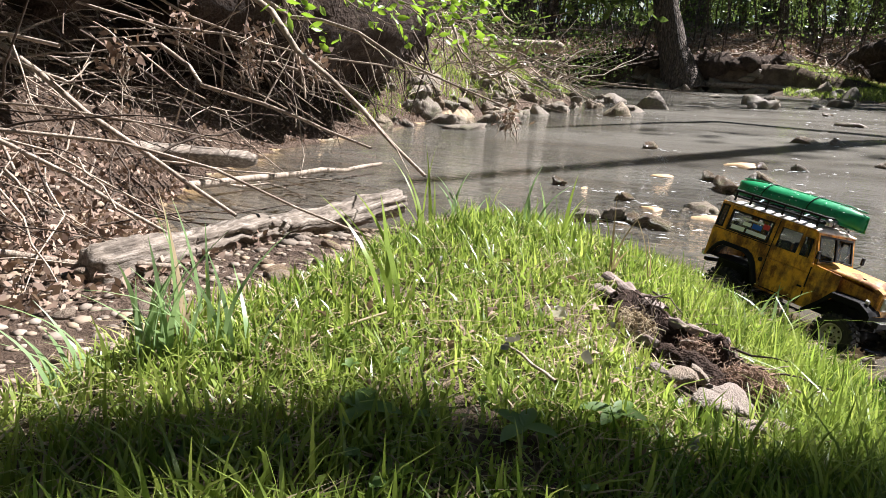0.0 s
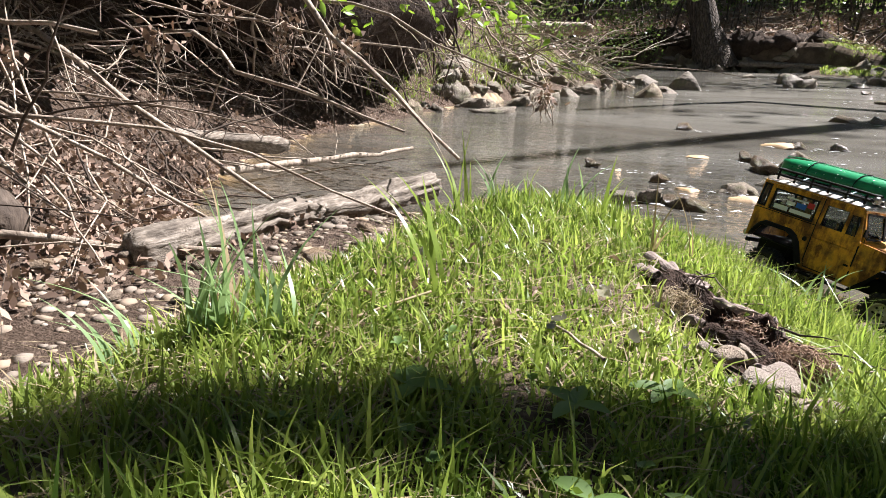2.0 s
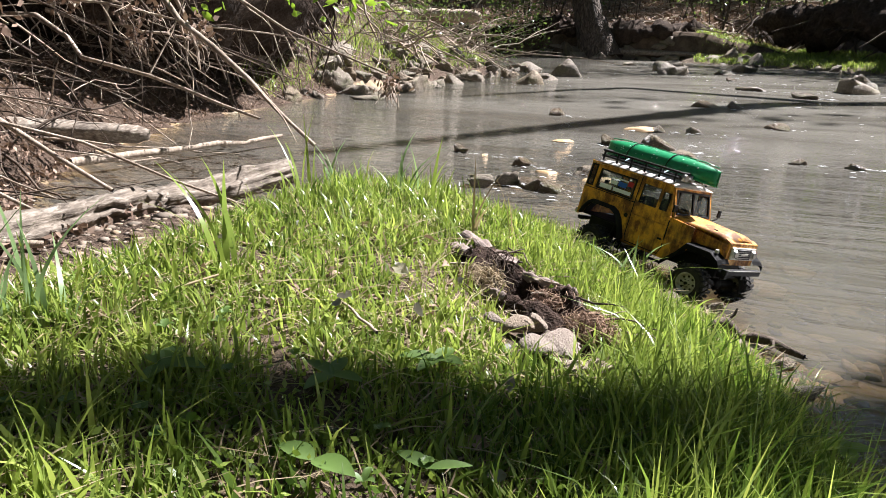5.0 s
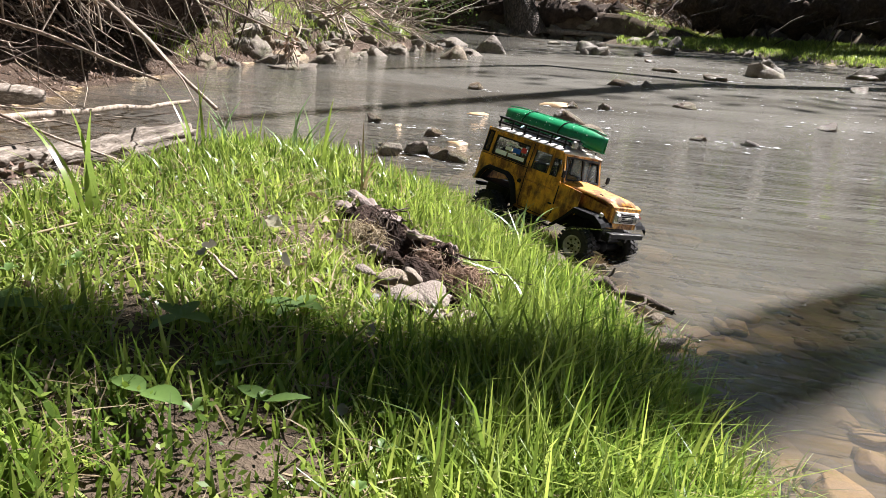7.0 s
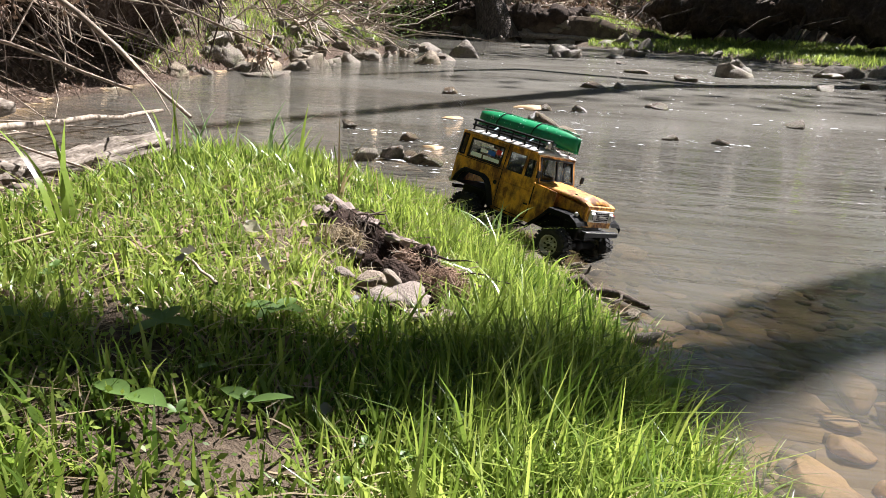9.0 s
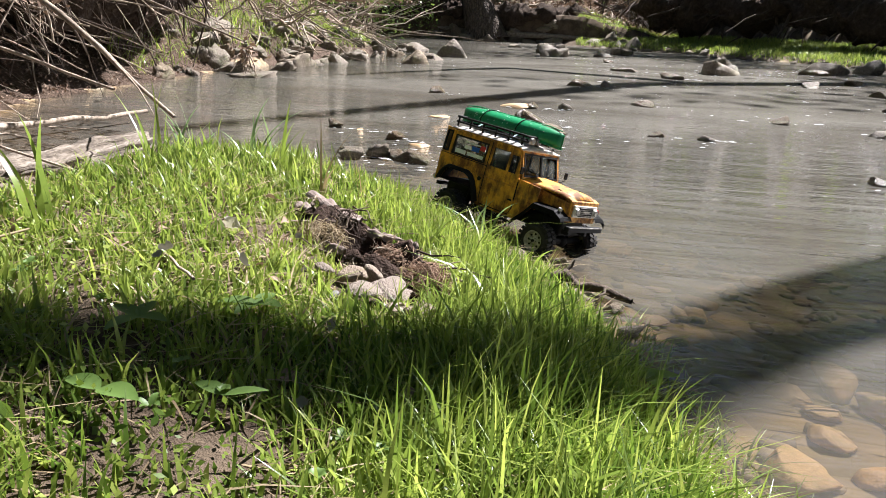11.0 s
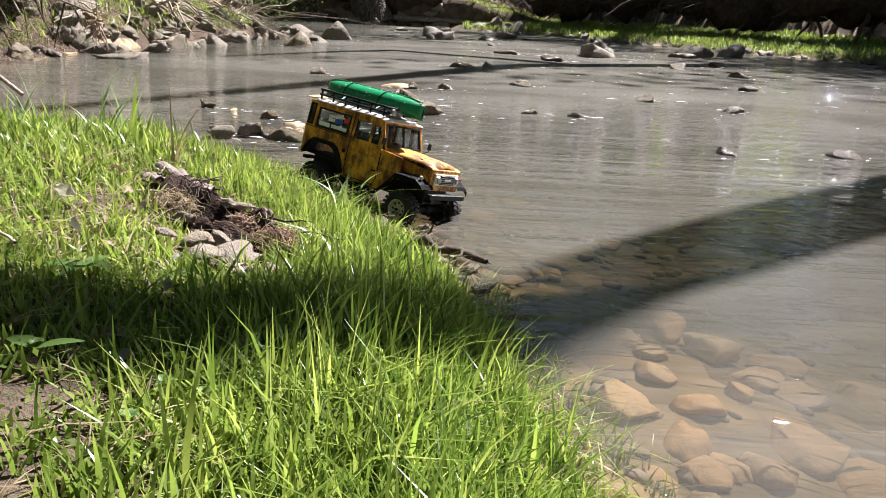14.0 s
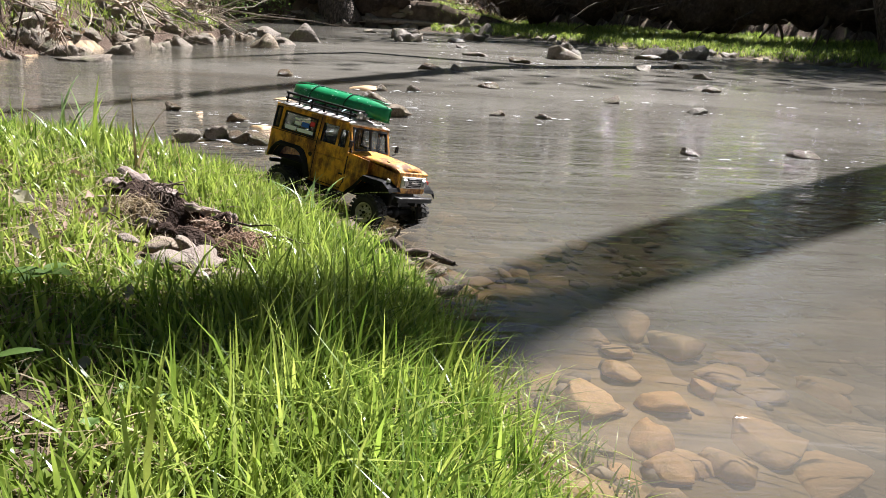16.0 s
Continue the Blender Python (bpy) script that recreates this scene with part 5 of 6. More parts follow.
def spring_twig(a, b, seed):
    root = new("leafy_twig")
    root.location = a
    g = random.Random(seed)
    d = Vector(b) - Vector(a)
    v, q = branch_mesh(g, (0, 0, 0), d, 0.005, 0.0015, 7, 0.03, 5, 0, 3, 0.12)
    mesh_ob("twig", v, q, TWIG, root)
    for i in range(34):
        c = d * g.uniform(0.35, 1.05) + Vector((g.gauss(0, 0.05), g.gauss(0, 0.05), g.gauss(0, 0.035)))
        L = g.uniform(0.025, 0.05)
        u = Vector((g.gauss(0, 1), g.gauss(0, 1), g.gauss(-0.3, 0.5))).normalized()
        w = u.cross(Vector((g.gauss(0, 1), g.gauss(0, 1), g.gauss(0, 1)))).normalized()
        n3 = u.cross(w)
        vs = []
        for f, hw in ((0, 0.04), (0.3, 0.24), (0.6, 0.22), (1, 0.02)):
            for o in (-1, 0, 1):
                vs.append(c + u * L * f + w * L * hw * o + n3 * abs(o) * L * 0.07)
        fs = [(s * 3 + k, s * 3 + k + 1, s * 3 + k + 4, s * 3 + k + 3) for s in range(3) for k in (0, 1)]
        mesh_ob("leaf", vs, fs, SPRING, root)
    return tagged(root, "twig with fresh bright green leaves above the bank", "twig", "leafy twigs")


spring_twig((-1.5, 2.9, 0.95), (-0.52, 2.3, 0.60), 1)
spring_twig((-1.1, 2.7, 0.85), (-0.40, 2.35, 0.585), 7)
spring_twig((-1.0, 2.9, 0.9), (-0.32, 2.6, 0.60), 8)
spring_twig((-1.2, 3.2, 0.9), (-0.45, 2.9, 0.72), 2)
spring_twig((-1.1, 3.1, 0.82), (-0.50, 2.6, 0.66), 3)
spring_twig((-1.3, 2.5, 0.82), (-0.78, 2.1, 0.60), 4)
spring_twig((-1.0, 3.4, 0.95), (-0.35, 3.1, 0.78), 5)
spring_twig((-1.4, 3.6, 0.95), (-0.62, 3.2, 0.80), 6)


# white flecks of the riffle: broken water round the stones, and painted sun glints
r2 = np.random.default_rng(404)
cx, cy = [], []
for x, y, sz, k in OUT + BAR:
    m = 10 if y < 7 else 14
    cx += list(x + r2.normal(0.1, 0.5 * sz + 0.06, m))
    cy += list(y - abs(r2.normal(0, 0.35 * sz + 0.03, m)))
cx += list(r2.uniform(0.7, 5.0, 420))
cy += list(r2.uniform(3.2, 13, 420))
c = np.c_[cx, cy, np.full(len(cx), 0.004)]
n = len(c)
L = np.exp(r2.normal(-5.1, 0.6, n)) * (1 + c[:, 1] * 0.22)
W = L * r2.uniform(0.12, 0.4, n)
th = r2.normal(0, 0.25, n)
u = np.stack([np.cos(th), np.sin(th), np.zeros(n)], -1) * L[:, None]
w = np.stack([-np.sin(th), np.cos(th), np.zeros(n)], -1) * W[:, None]
up = np.array([0, 0, 0.3])[None] * W[:, None]
v = np.stack([c - u, c - w * 0.9 + up, c + u * 0.8, c + w + up], 1)
FOAM_GLINT = mat_plain("foam", (0.6, 0.6, 0.58), (0.85, 0.85, 0.84), 0.35, 0, 200, 0.2)
tagged(fast_mesh("foam", v.reshape(-1, 3), np.arange(n * 4).reshape(-1, 4), FOAM_GLINT), "small white flecks for broken water and sun glints in the riffle", "foam", kind="stuff")

# ---- the toy truck ----
def mat_paint():
    a = Mat("rusty_yellow_paint")
    big, mid, fine = a.noise(22, 5, 0.65), a.noise(75, 5, 0.7), a.noise(260, 3, 0.7)
    runs = a.noise(60, 4, 0.65, a.stretch(1, 1, 0.18))
    col = a.ramp(mid, (0.3, (0.50, 0.20, 0.007)), (0.6, (0.70, 0.33, 0.012)))
    rust = a.ramp(a.math("ADD", a.math("MULTIPLY", big, 0.6), a.math("MULTIPLY", runs, 0.5)), (0.50, 0.0), (0.62, 0.9))
    col = a.mix(rust, col, a.ramp(fine, (0.35, (0.045, 0.016, 0.006)), (0.65, (0.20, 0.07, 0.018))))
    col = a.mix(a.ramp(a.noise(34, 4), (0.50, 0.0), (0.68, 0.75)), col, (0.07, 0.034, 0.013))
    a.bump(a.math("ADD", rust, fine), 0.25, 0.0012)
    return a.done(col, a.ramp(rust, (0.0, 0.42), (1.0, 0.85)), 0, 0.4)


PAINT = mat_paint()
ROOFW = mat_plain("worn_white_roof", (0.42, 0.36, 0.30), (0.72, 0.69, 0.64), 0.6, 0, 45)
BLACK = mat_plain("black_plastic", (0.006, 0.006, 0.006), (0.016, 0.015, 0.014), 0.68, 0, 60, 0.2, 0.15)
RUBBER = mat_plain("muddy_rubber", (0.008, 0.008, 0.007), (0.035, 0.03, 0.025), 0.85, 0, 90)
RIM = mat_plain("dull_steel_rim", (0.24, 0.21, 0.16), (0.55, 0.51, 0.43), 0.5, 0.4, 70)
METAL = mat_plain("worn_metal", (0.18, 0.17, 0.16), (0.5, 0.48, 0.45), 0.4, 0.9, 80)
CANOE = mat_plain("green_canoe_plastic", (0.006, 0.16, 0.055), (0.012, 0.24, 0.085), 0.33, 0, 120, 0.1, 0.5)
SCUFF = mat_plain("pale_scuff", (0.35, 0.5, 0.4), (0.6, 0.7, 0.62), 0.6)
REDL = mat_plain("red_lens", (0.35, 0.02, 0.015), (0.5, 0.04, 0.025), 0.25, 0, 40, 0)
CREAM = mat_plain("cream_bezel", (0.45, 0.42, 0.36), (0.65, 0.62, 0.55), 0.4, 0.2)
BLUE, REDS, WHITES, YELS = (mat_plain(nm, c, c, 0.5, 0, 50, 0) for nm, c in (("blue_sticker", (0.02, 0.10, 0.45)), ("red_sticker", (0.5, 0.03, 0.03)), ("white_sticker", (0.7, 0.7, 0.7)), ("yellow_sticker", (0.6, 0.36, 0.02))))
STRAP = mat_plain("pale_blue_strap", (0.35, 0.48, 0.55), (0.5, 0.62, 0.68), 0.7)
a = Mat("dusty_glass")
a.done((0.75, 0.76, 0.74), 0.08, 0, 0.5)
tr = a.n("ShaderNodeBsdfTransparent")
tr.inputs[0].default_value = (0.72, 0.74, 0.73, 1)
mx = a.n("ShaderNodeMixShader")
a.link(a.ramp(a.noise(40, 3), (0.3, 0.93), (0.7, 0.985)), mx.inputs[0])
a.link(a.b.outputs[0], mx.inputs[1])
a.link(tr.outputs[0], mx.inputs[2])
a.link(mx.outputs[0], a.out.inputs[0])
GLASS = a.m


def add_box(bm, x0, x1, y0, y1, z0, z1, bev=0.0):
    r = bmesh.ops.create_cube(bm, size=1)
    for v in r["verts"]:
        v.co = Vector(((x0 + x1) / 2 + v.co.x * (x1 - x0), (y0 + y1) / 2 + v.co.y * (y1 - y0), (z0 + z1) / 2 + v.co.z * (z1 - z0)))
    if bev:
        bmesh.ops.bevel(bm, geom=list({e for v in r["verts"] for e in v.link_edges}), offset=bev, segments=2, affect="EDGES", profile=0.5)


def box_part(name, dims, mat, parent, bev=0.0015, label=""):
    bm = bmesh.new()
    add_box(bm, *dims, bev)
    return part(name, bm, mat, parent, label)


def slab_part(name, outline, y0, y1, mat, parent, bev=0.0012, label=""):
    """An x-z outline drawn out from y0 to y1."""
    bm = bmesh.new()
    vs = [bm.verts.new((x, y0, z)) for x, z in outline]
    f = bm.faces.new(vs)
    r = bmesh.ops.extrude_face_region(bm, geom=[f])
    bmesh.ops.translate(bm, verts=[e for e in r["geom"] if isinstance(e, bmesh.types.BMVert)], vec=(0, y1 - y0, 0))
    bmesh.ops.recalc_face_normals(bm, faces=bm.faces)
    if bev:
        bmesh.ops.bevel(bm, geom=[e for e in bm.edges if e.calc_face_angle(0) > 0.5], offset=bev, segments=2, affect="EDGES", profile=0.5)
    return part(name, bm, mat, parent, label)


def holed_panel(name, u0, u1, z0, z1, holes, place, mat, parent, th=0.003):
    """A panel in u and z with square openings; place(u, depth, z) gives the point."""
    us = sorted({u0, u1, *[h[0] for h in holes], *[h[1] for h in holes]})
    zs = sorted({z0, z1, *[h[2] for h in holes], *[h[3] for h in holes]})
    solid = {}
    for i in range(len(us) - 1):
        for j in range(len(zs) - 1):
            c, d = (us[i] + us[i + 1]) / 2, (zs[j] + zs[j + 1]) / 2
            solid[i, j] = not any(h[0] < c < h[1] and h[2] < d < h[3] for h in holes)
    bm = bmesh.new()
    vert = {}

    def v(i, j, k):
        if (i, j, k) not in vert:
            vert[i, j, k] = bm.verts.new(place(us[i], k * th, zs[j]))
        return vert[i, j, k]

    for (i, j), s in solid.items():
        if not s:
            continue
        bm.faces.new((v(i, j, 0), v(i + 1, j, 0), v(i + 1, j + 1, 0), v(i, j + 1, 0)))
        bm.faces.new((v(i, j + 1, 1), v(i + 1, j + 1, 1), v(i + 1, j, 1), v(i, j, 1)))
        for (di, dj), (p, q) in (((-1, 0), ((i, j), (i, j + 1))), ((1, 0), ((i + 1, j), (i + 1, j + 1))), ((0, -1), ((i, j), (i + 1, j))), ((0, 1), ((i, j + 1), (i + 1, j + 1)))):
            if not solid.get((i + di, j + dj), False):
                bm.faces.new((v(*p, 0), v(*q, 0), v(*q, 1), v(*p, 1)))
    bmesh.ops.recalc_face_normals(bm, faces=bm.faces)
    return part(name, bm, mat, parent)


def window(parent, u0, u1, z0, z1, place, stickers=()):
    """A pane in a black rubber frame."""
    fr = holed_panel("window_frame", u0 - 0.003, u1 + 0.003, z0 - 0.003, z1 + 0.003, [(u0 + 0.001, u1 - 0.001, z0 + 0.001, z1 - 0.001)], lambda u, d, z: place(u, d - 0.0012, z), BLACK, parent, 0.004)
    bm = bmesh.new()
    vs = [bm.verts.new(place(u, 0.0012, z)) for u, z in ((u0, z0), (u1, z0), (u1, z1), (u0, z1))]
    bm.faces.new(vs)
    vs = [bm.verts.new(place(u, 0.002, z)) for u, z in ((u0, z0), (u0, z1), (u1, z1), (u1, z0))]
    bm.faces.new(vs)
    pane = part("pane", bm, GLASS, fr)
    for a0, a1, b0, b1, m in stickers:
        bm = bmesh.new()
        f0, f1, g0, g1 = u0 + (u1 - u0) * a0, u0 + (u1 - u0) * a1, z0 + (z1 - z0) * b0, z0 + (z1 - z0) * b1
        bm.faces.new([bm.verts.new(place(u, 0.0004, z)) for u, z in ((f0, g0), (f1, g0), (f1, g1), (f0, g1))])
        part("sticker", bm, m, fr, "plain coloured window sticker")
    return fr


def lathe(bm, profile, steps=28, axis_y=True):
    """Profile of (radius, offset) pairs turned round the y axis."""
    rings = []
    for r, o in profile:
        rings.append([bm.verts.new((r * math.cos(6.2832 * k / steps), o, r * math.sin(6.2832 * k / steps))) for k in range(steps)])
    for a, b in zip(rings, rings[1:]):
        for k in range(steps):
            k2 = (k + 1) % steps
            bm.faces.new((a[k], a[k2], b[k2], b[k]))
    return rings


def disc(name, r, x, y, z, mat, parent, th=0.004, along="x", label="", steps=20):
    bm = bmesh.new()
    bmesh.ops.create_cone(bm, cap_ends=True, segments=steps, radius1=r, radius2=r * 0.86, depth=th)
    m = Matrix.Rotation(radians(90), 4, "Y" if along == "x" else "X")
    bmesh.ops.transform(bm, matrix=Matrix.Translation((x, y, z)) @ m, verts=bm.verts)
    return part(name, bm, mat, parent, label)


def tube_part(name, pts, r, mat, parent, sides=8, label=""):
    v, q = tube_arrays(pts, [r] * len(pts), sides)
    return mesh_ob(name, v, q + [tuple(range(sides))[::-1], tuple((len(pts) - 1) * sides + k for k in range(sides))], mat, parent, True, label)


def wheel(parent, x, y, out):
    w = new("wheel")
    w.parent = parent
    w.location = (x, y, 0.042)
    if out < 0:
        w.rotation_euler = (0, 0, math.pi)
    bm = bmesh.new()
    lathe(bm, [(0.0235, 0.015), (0.028, 0.0175), (0.035, 0.017), (0.039, 0.013), (0.0395, 0), (0.039, -0.013), (0.035, -0.017), (0.028, -0.0175), (0.0235, -0.015), (0.0235, 0.015)], 36)
    for k in range(22):
        a = 6.2832 * k / 22
        for s, sh in ((1, 0), (-1, 0.14)):
            q = bmesh.ops.create_cube(bm, size=1)["verts"]
            for v in q:
                v.co = Vector((v.co.x * 0.0075, v.co.y * 0.0155 + s * 0.0098, v.co.z * 0.0058 + 0.0405))
            bmesh.ops.rotate(bm, verts=q, cent=(0, 0, 0), matrix=Matrix.Rotation(s * 0.32, 3, "Z"))
            bmesh.ops.rotate(bm, verts=q, cent=(0, 0, 0), matrix=Matrix.Rotation(a + sh, 3, "Y"))
    tyre = part("tyre", bm, RUBBER, w, "black knobbly off-road tyre, muddy")
    bm = bmesh.new()
    lathe(bm, [(0.0238, 0.0165), (0.0225, 0.0172), (0.0205, 0.0135), (0.018, 0.008), (0.012, 0.008), (0.0095, 0.0125), (0.006, 0.0128), (0.0001, 0.0128)], 30)
    lathe(bm, [(0.0235, -0.015), (0.0235, 0.0165)], 30)
    rim = part("rim", bm, RIM, w, "dull steel spoked rim", True)
    for k in range(8):
        a = 6.2832 * k / 8
        disc("vent", 0.0026, 0.0152 * math.cos(a), 0.0086, 0.0152 * math.sin(a), BLACK, rim, 0.002, "y", steps=10)
    for k in range(6):
        a = 6.2832 * k / 6
        disc("lug_nut", 0.0012, 0.0082 * math.cos(a), 0.0132, 0.0082 * math.sin(a), BLACK, rim, 0.003, "y", steps=6)
    disc("hub_cap", 0.0035, 0, 0.0145, 0, BLACK, rim, 0.005, "y")
    return w


def truck():
    t = new("toy_truck")
    Y = 0.083
    # lower body with wheel cut-outs
    tub = [(-0.223, 0.095), (-0.206, 0.098), (-0.199, 0.114), (-0.190, 0.126), (-0.178, 0.133), (-0.118, 0.133), (-0.103, 0.126), (-0.090, 0.110), (-0.072, 0.067), (0.055, 0.067), (0.085, 0.095), (0.105, 0.122), (0.105, 0.158), (0.04, 0.163), (-0.223, 0.168)]
    for s in (-1, 1):
        slab_part("body_side", tub, s * Y, s * (Y - 0.004), PAINT, t)
    box_part("floor_pan", (-0.215, 0.06, -0.078, 0.078, 0.098, 0.102), BLACK, t)
    # black block added in place of the shade and hidden chassis below
    box_part("underbody", (-0.205, 0.165, -0.048, 0.048, 0.062, 0.099), BLACK, t, 0.004, "plain black block filling the dark space under the truck")
    box_part("firewall", (0.05, 0.055, -0.076, 0.076, 0.09, 0.16), PAINT, t)
    # upper sides with windows
    for s in (-1, 1):
        def place(u, d, z, s=s):
            return (u, s * (Y - d - (z - 0.165) * 0.08), z)
        panel = holed_panel("side_panel", -0.219, -0.064, 0.165, 0.230, [(-0.216, -0.201, 0.174, 0.222), (-0.184, -0.078, 0.172, 0.216)], place, PAINT, t)
        stick = ((0.32, 0.52, 0.42, 0.62, WHITES), (0.55, 0.78, 0.40, 0.66, BLUE), (0.80, 0.95, 0.55, 0.82, REDS), (0.06, 0.40, 0.06, 0.30, WHITES), (0.45, 0.95, 0.08, 0.28, WHITES), (0.30, 0.80, 0.74, 0.82, WHITES)) if s < 0 else ()
        window(panel, -0.216, -0.201, 0.174, 0.222, place)
        window(panel, -0.184, -0.078, 0.172, 0.216, place, stick)
        # front door
        door = holed_panel("door", -0.062, 0.040, 0.074, 0.2285, [(-0.054, -0.004, 0.170, 0.216), (0.004, 0.026, 0.170, 0.212)],
                           lambda u, d, z, s=s: (u - max(0, z - 0.168) * (0.28 if u > 0.03 else 0), s * (Y + 0.002 - d - max(0, z - 0.165) * 0.08), z), PAINT, t, 0.004)
        pl = lambda u, d, z, s=s: (u - max(0, z - 0.168) * (0.2 if u > 0.01 else 0), s * (Y + 0.0005 - d - (z - 0.165) * 0.08), z)
        window(door, -0.054, -0.004, 0.170, 0.216, pl)
        window(door, 0.004, 0.026, 0.170, 0.212, pl)
        tube_part("door_seam", [(-0.0635, s * (Y - 0.003), 0.228), (-0.0635, s * (Y + 0.0012), 0.165), (-0.0635, s * (Y + 0.0012), 0.086), (-0.058, s * (Y + 0.0012), 0.0735), (0.034, s * (Y + 0.0012), 0.0735), (0.0405, s * (Y + 0.0012), 0.09), (0.0405, s * (Y + 0.0012), 0.165)], 0.0014, BLACK, door, 6)
        tube_part("rust_line", [(-0.219, s * (Y - 0.0006), 0.1665), (-0.066, s * (Y - 0.0006), 0.1665)], 0.0012, BLACK, t, 6)
        tube_part("door_crease", [(-0.062, s * (Y + 0.002), 0.140), (0.04, s * (Y + 0.002), 0.140)], 0.002, PAINT, door, 6)
        box_part("door_handle", (-0.055, -0.042, s * (Y + 0.002), s * (Y + 0.006), 0.146, 0.149) if s > 0 else (0.026, 0.036, -(Y + 0.006), -(Y + 0.002), 0.106, 0.110), BLACK, door, 0.0008)
        for z in (0.10, 0.155):
            tube_part("hinge", [(0.041, s * (Y + 0.003), z), (0.041, s * (Y + 0.003), z + 0.009)], 0.0025, PAINT, door, 6)
        # wheel-arch flares
        arch = [(-0.206, 0.098), (-0.199, 0.114), (-0.190, 0.126), (-0.178, 0.133), (-0.118, 0.133), (-0.103, 0.126), (-0.090, 0.110), (-0.072, 0.067)]
        bm = bmesh.new()
        rows = []
        for dz, yy in ((0.0, 0.055), (0.0, Y + 0.012), (0.003, Y + 0.013), (0.009, Y + 0.004), (0.010, Y - 0.001)):
            rows.append([bm.verts.new((-0.142 + (x + 0.142) * (1 + dz * 9), s * yy, z + dz * 0.9)) for x, z in arch])
        for ra, rb in zip(rows, rows[1:]):
            for k in range(len(arch) - 1):
                bm.faces.new((ra[k], ra[k + 1], rb[k + 1], rb[k]))
        bmesh.ops.recalc_face_normals(bm, faces=bm.faces)
        bmesh.ops.solidify(bm, geom=bm.faces[:], thickness=0.0015)
        part("rear_flare", bm, BLACK, t, "black wheel-arch flare with an inner liner", True)
        fr = [(0.056, 0.068), (0.086, 0.098), (0.106, 0.124), (0.165, 0.124), (0.186, 0.112), (0.192, 0.104)]
        bm = bmesh.new()
        ins = [bm.verts.new((x, s * 0.052, z + 0.001)) for x, z in fr]
        mid = [bm.verts.new((x, s * 0.083, z + 0.001)) for x, z in fr]
        outv = [bm.verts.new((x, s * 0.098, z - 0.002)) for x, z in fr]
        lip = [bm.verts.new((x, s * 0.099, z - 0.014)) for x, z in fr]
        for ra, rb in ((ins, mid), (mid, outv), (outv, lip)):
            for k in range(len(fr) - 1):
                bm.faces.new((ra[k], ra[k + 1], rb[k + 1], rb[k]))
        bmesh.ops.solidify(bm, geom=bm.faces[:], thickness=0.002)
        part("front_fender", bm, BLACK, t, "glossy black front fender")
        slab_part("engine_side", [(0.05, 0.095), (0.088, 0.10), (0.107, 0.125), (0.168, 0.125), (0.176, 0.10), (0.178, 0.146), (0.05, 0.158)], s * 0.062, s * 0.058, PAINT, t)
        disc("fuel_cap" if s < 0 else "side_light", 0.0055, -0.077, s * (Y + 0.001), 0.131, BLACK, t, 0.003, "y")
        tube_part("gutter", [(-0.218, s * (Y - 0.002), 0.2305), (0.022, s * (Y - 0.002), 0.2305)], 0.0022, PAINT, t, 6)
        # mirror
        mr = tube_part("mirror_arm", [(0.045, s * 0.078, 0.164), (0.052, s * 0.092, 0.172), (0.052, s * 0.095, 0.182)], 0.001, BLACK, t, 6)
        box_part("mirror_head", (0.049, 0.053, s * 0.095 - 0.006, s * 0.095 + 0.006, 0.176, 0.193), BLACK, mr, 0.0012)
    # rear end
    def rp(u, d, z):
        return (-0.224 + d + max(0, z - 0.165) * 0.05, u, z)
    box_part("rear_lower", (-0.2245, -0.2195, -0.081, 0.081, 0.095, 0.108), PAINT, t, 0.001)
    rear = holed_panel("rear_panel", -0.079, 0.079, 0.108, 0.229, [(-0.058, 0.058, 0.170, 0.212)], rp, PAINT, t, 0.004)
    window(rear, -0.058, 0.058, 0.170, 0.212, rp, ((0.6, 0.93, 0.06, 0.22, YELS), (0.42, 0.6, 0.16, 0.4, BLACK)))
    for s in (-1, 1):
        d = box_part("rear_door", (-0.2275, -0.2235, s * 0.002 if s > 0 else -0.066, 0.066 if s > 0 else -0.002, 0.112, 0.156), PAINT, t, 0.001)
        box_part("door_recess", (-0.229, -0.2265, min(s * 0.014, s * 0.054), max(s * 0.014, s * 0.054), 0.120, 0.148), PAINT, d, 0.004)
        for z in (0.115, 0.145):
            box_part("hinge", (-0.231, -0.2265, s * 0.064 - 0.005, s * 0.064 + 0.005, z, z + 0.008), PAINT, d, 0.001)
        disc("tail_light", 0.008, -0.227, s * 0.073, 0.099, CREAM, t, 0.006)
        disc("tail_lens", 0.0062, -0.2305, s * 0.073, 0.099, REDL, t, 0.004, label="red round tail lamp lens")
        disc("reflector", 0.0045, -0.227, s * 0.056, 0.099, REDL, t, 0.005)
    box_part("rear_handle", (-0.231, -0.2265, -0.014, 0.014, 0.158, 0.163), BLACK, rear, 0.0015)
    # roof
    bm = bmesh.new()
    nx, ny = 13, 9
    for z0, sh in ((0.2305, 1.0),):
        grid = [[bm.verts.new((-0.222 + 0.25 * i / (nx - 1), (-1 + 2 * k / (ny - 1)) * 0.079, z0 + 0.0125 * (1 - abs(-1 + 2 * k / (ny - 1)) ** 4) * (1 - abs(-1 + 2 * i / (nx - 1)) ** 8))) for k in range(ny)] for i in range(nx)]
        for i in range(nx - 1):
            for k in range(ny - 1):
                bm.faces.new((grid[i][k], grid[i + 1][k], grid[i + 1][k + 1], grid[i][k + 1]))
    bmesh.ops.recalc_face_normals(bm, faces=bm.faces)
    bmesh.ops.solidify(bm, geom=bm.faces[:], thickness=0.003)
    part("roof", bm, ROOFW, t, "worn white roof with rust", True)
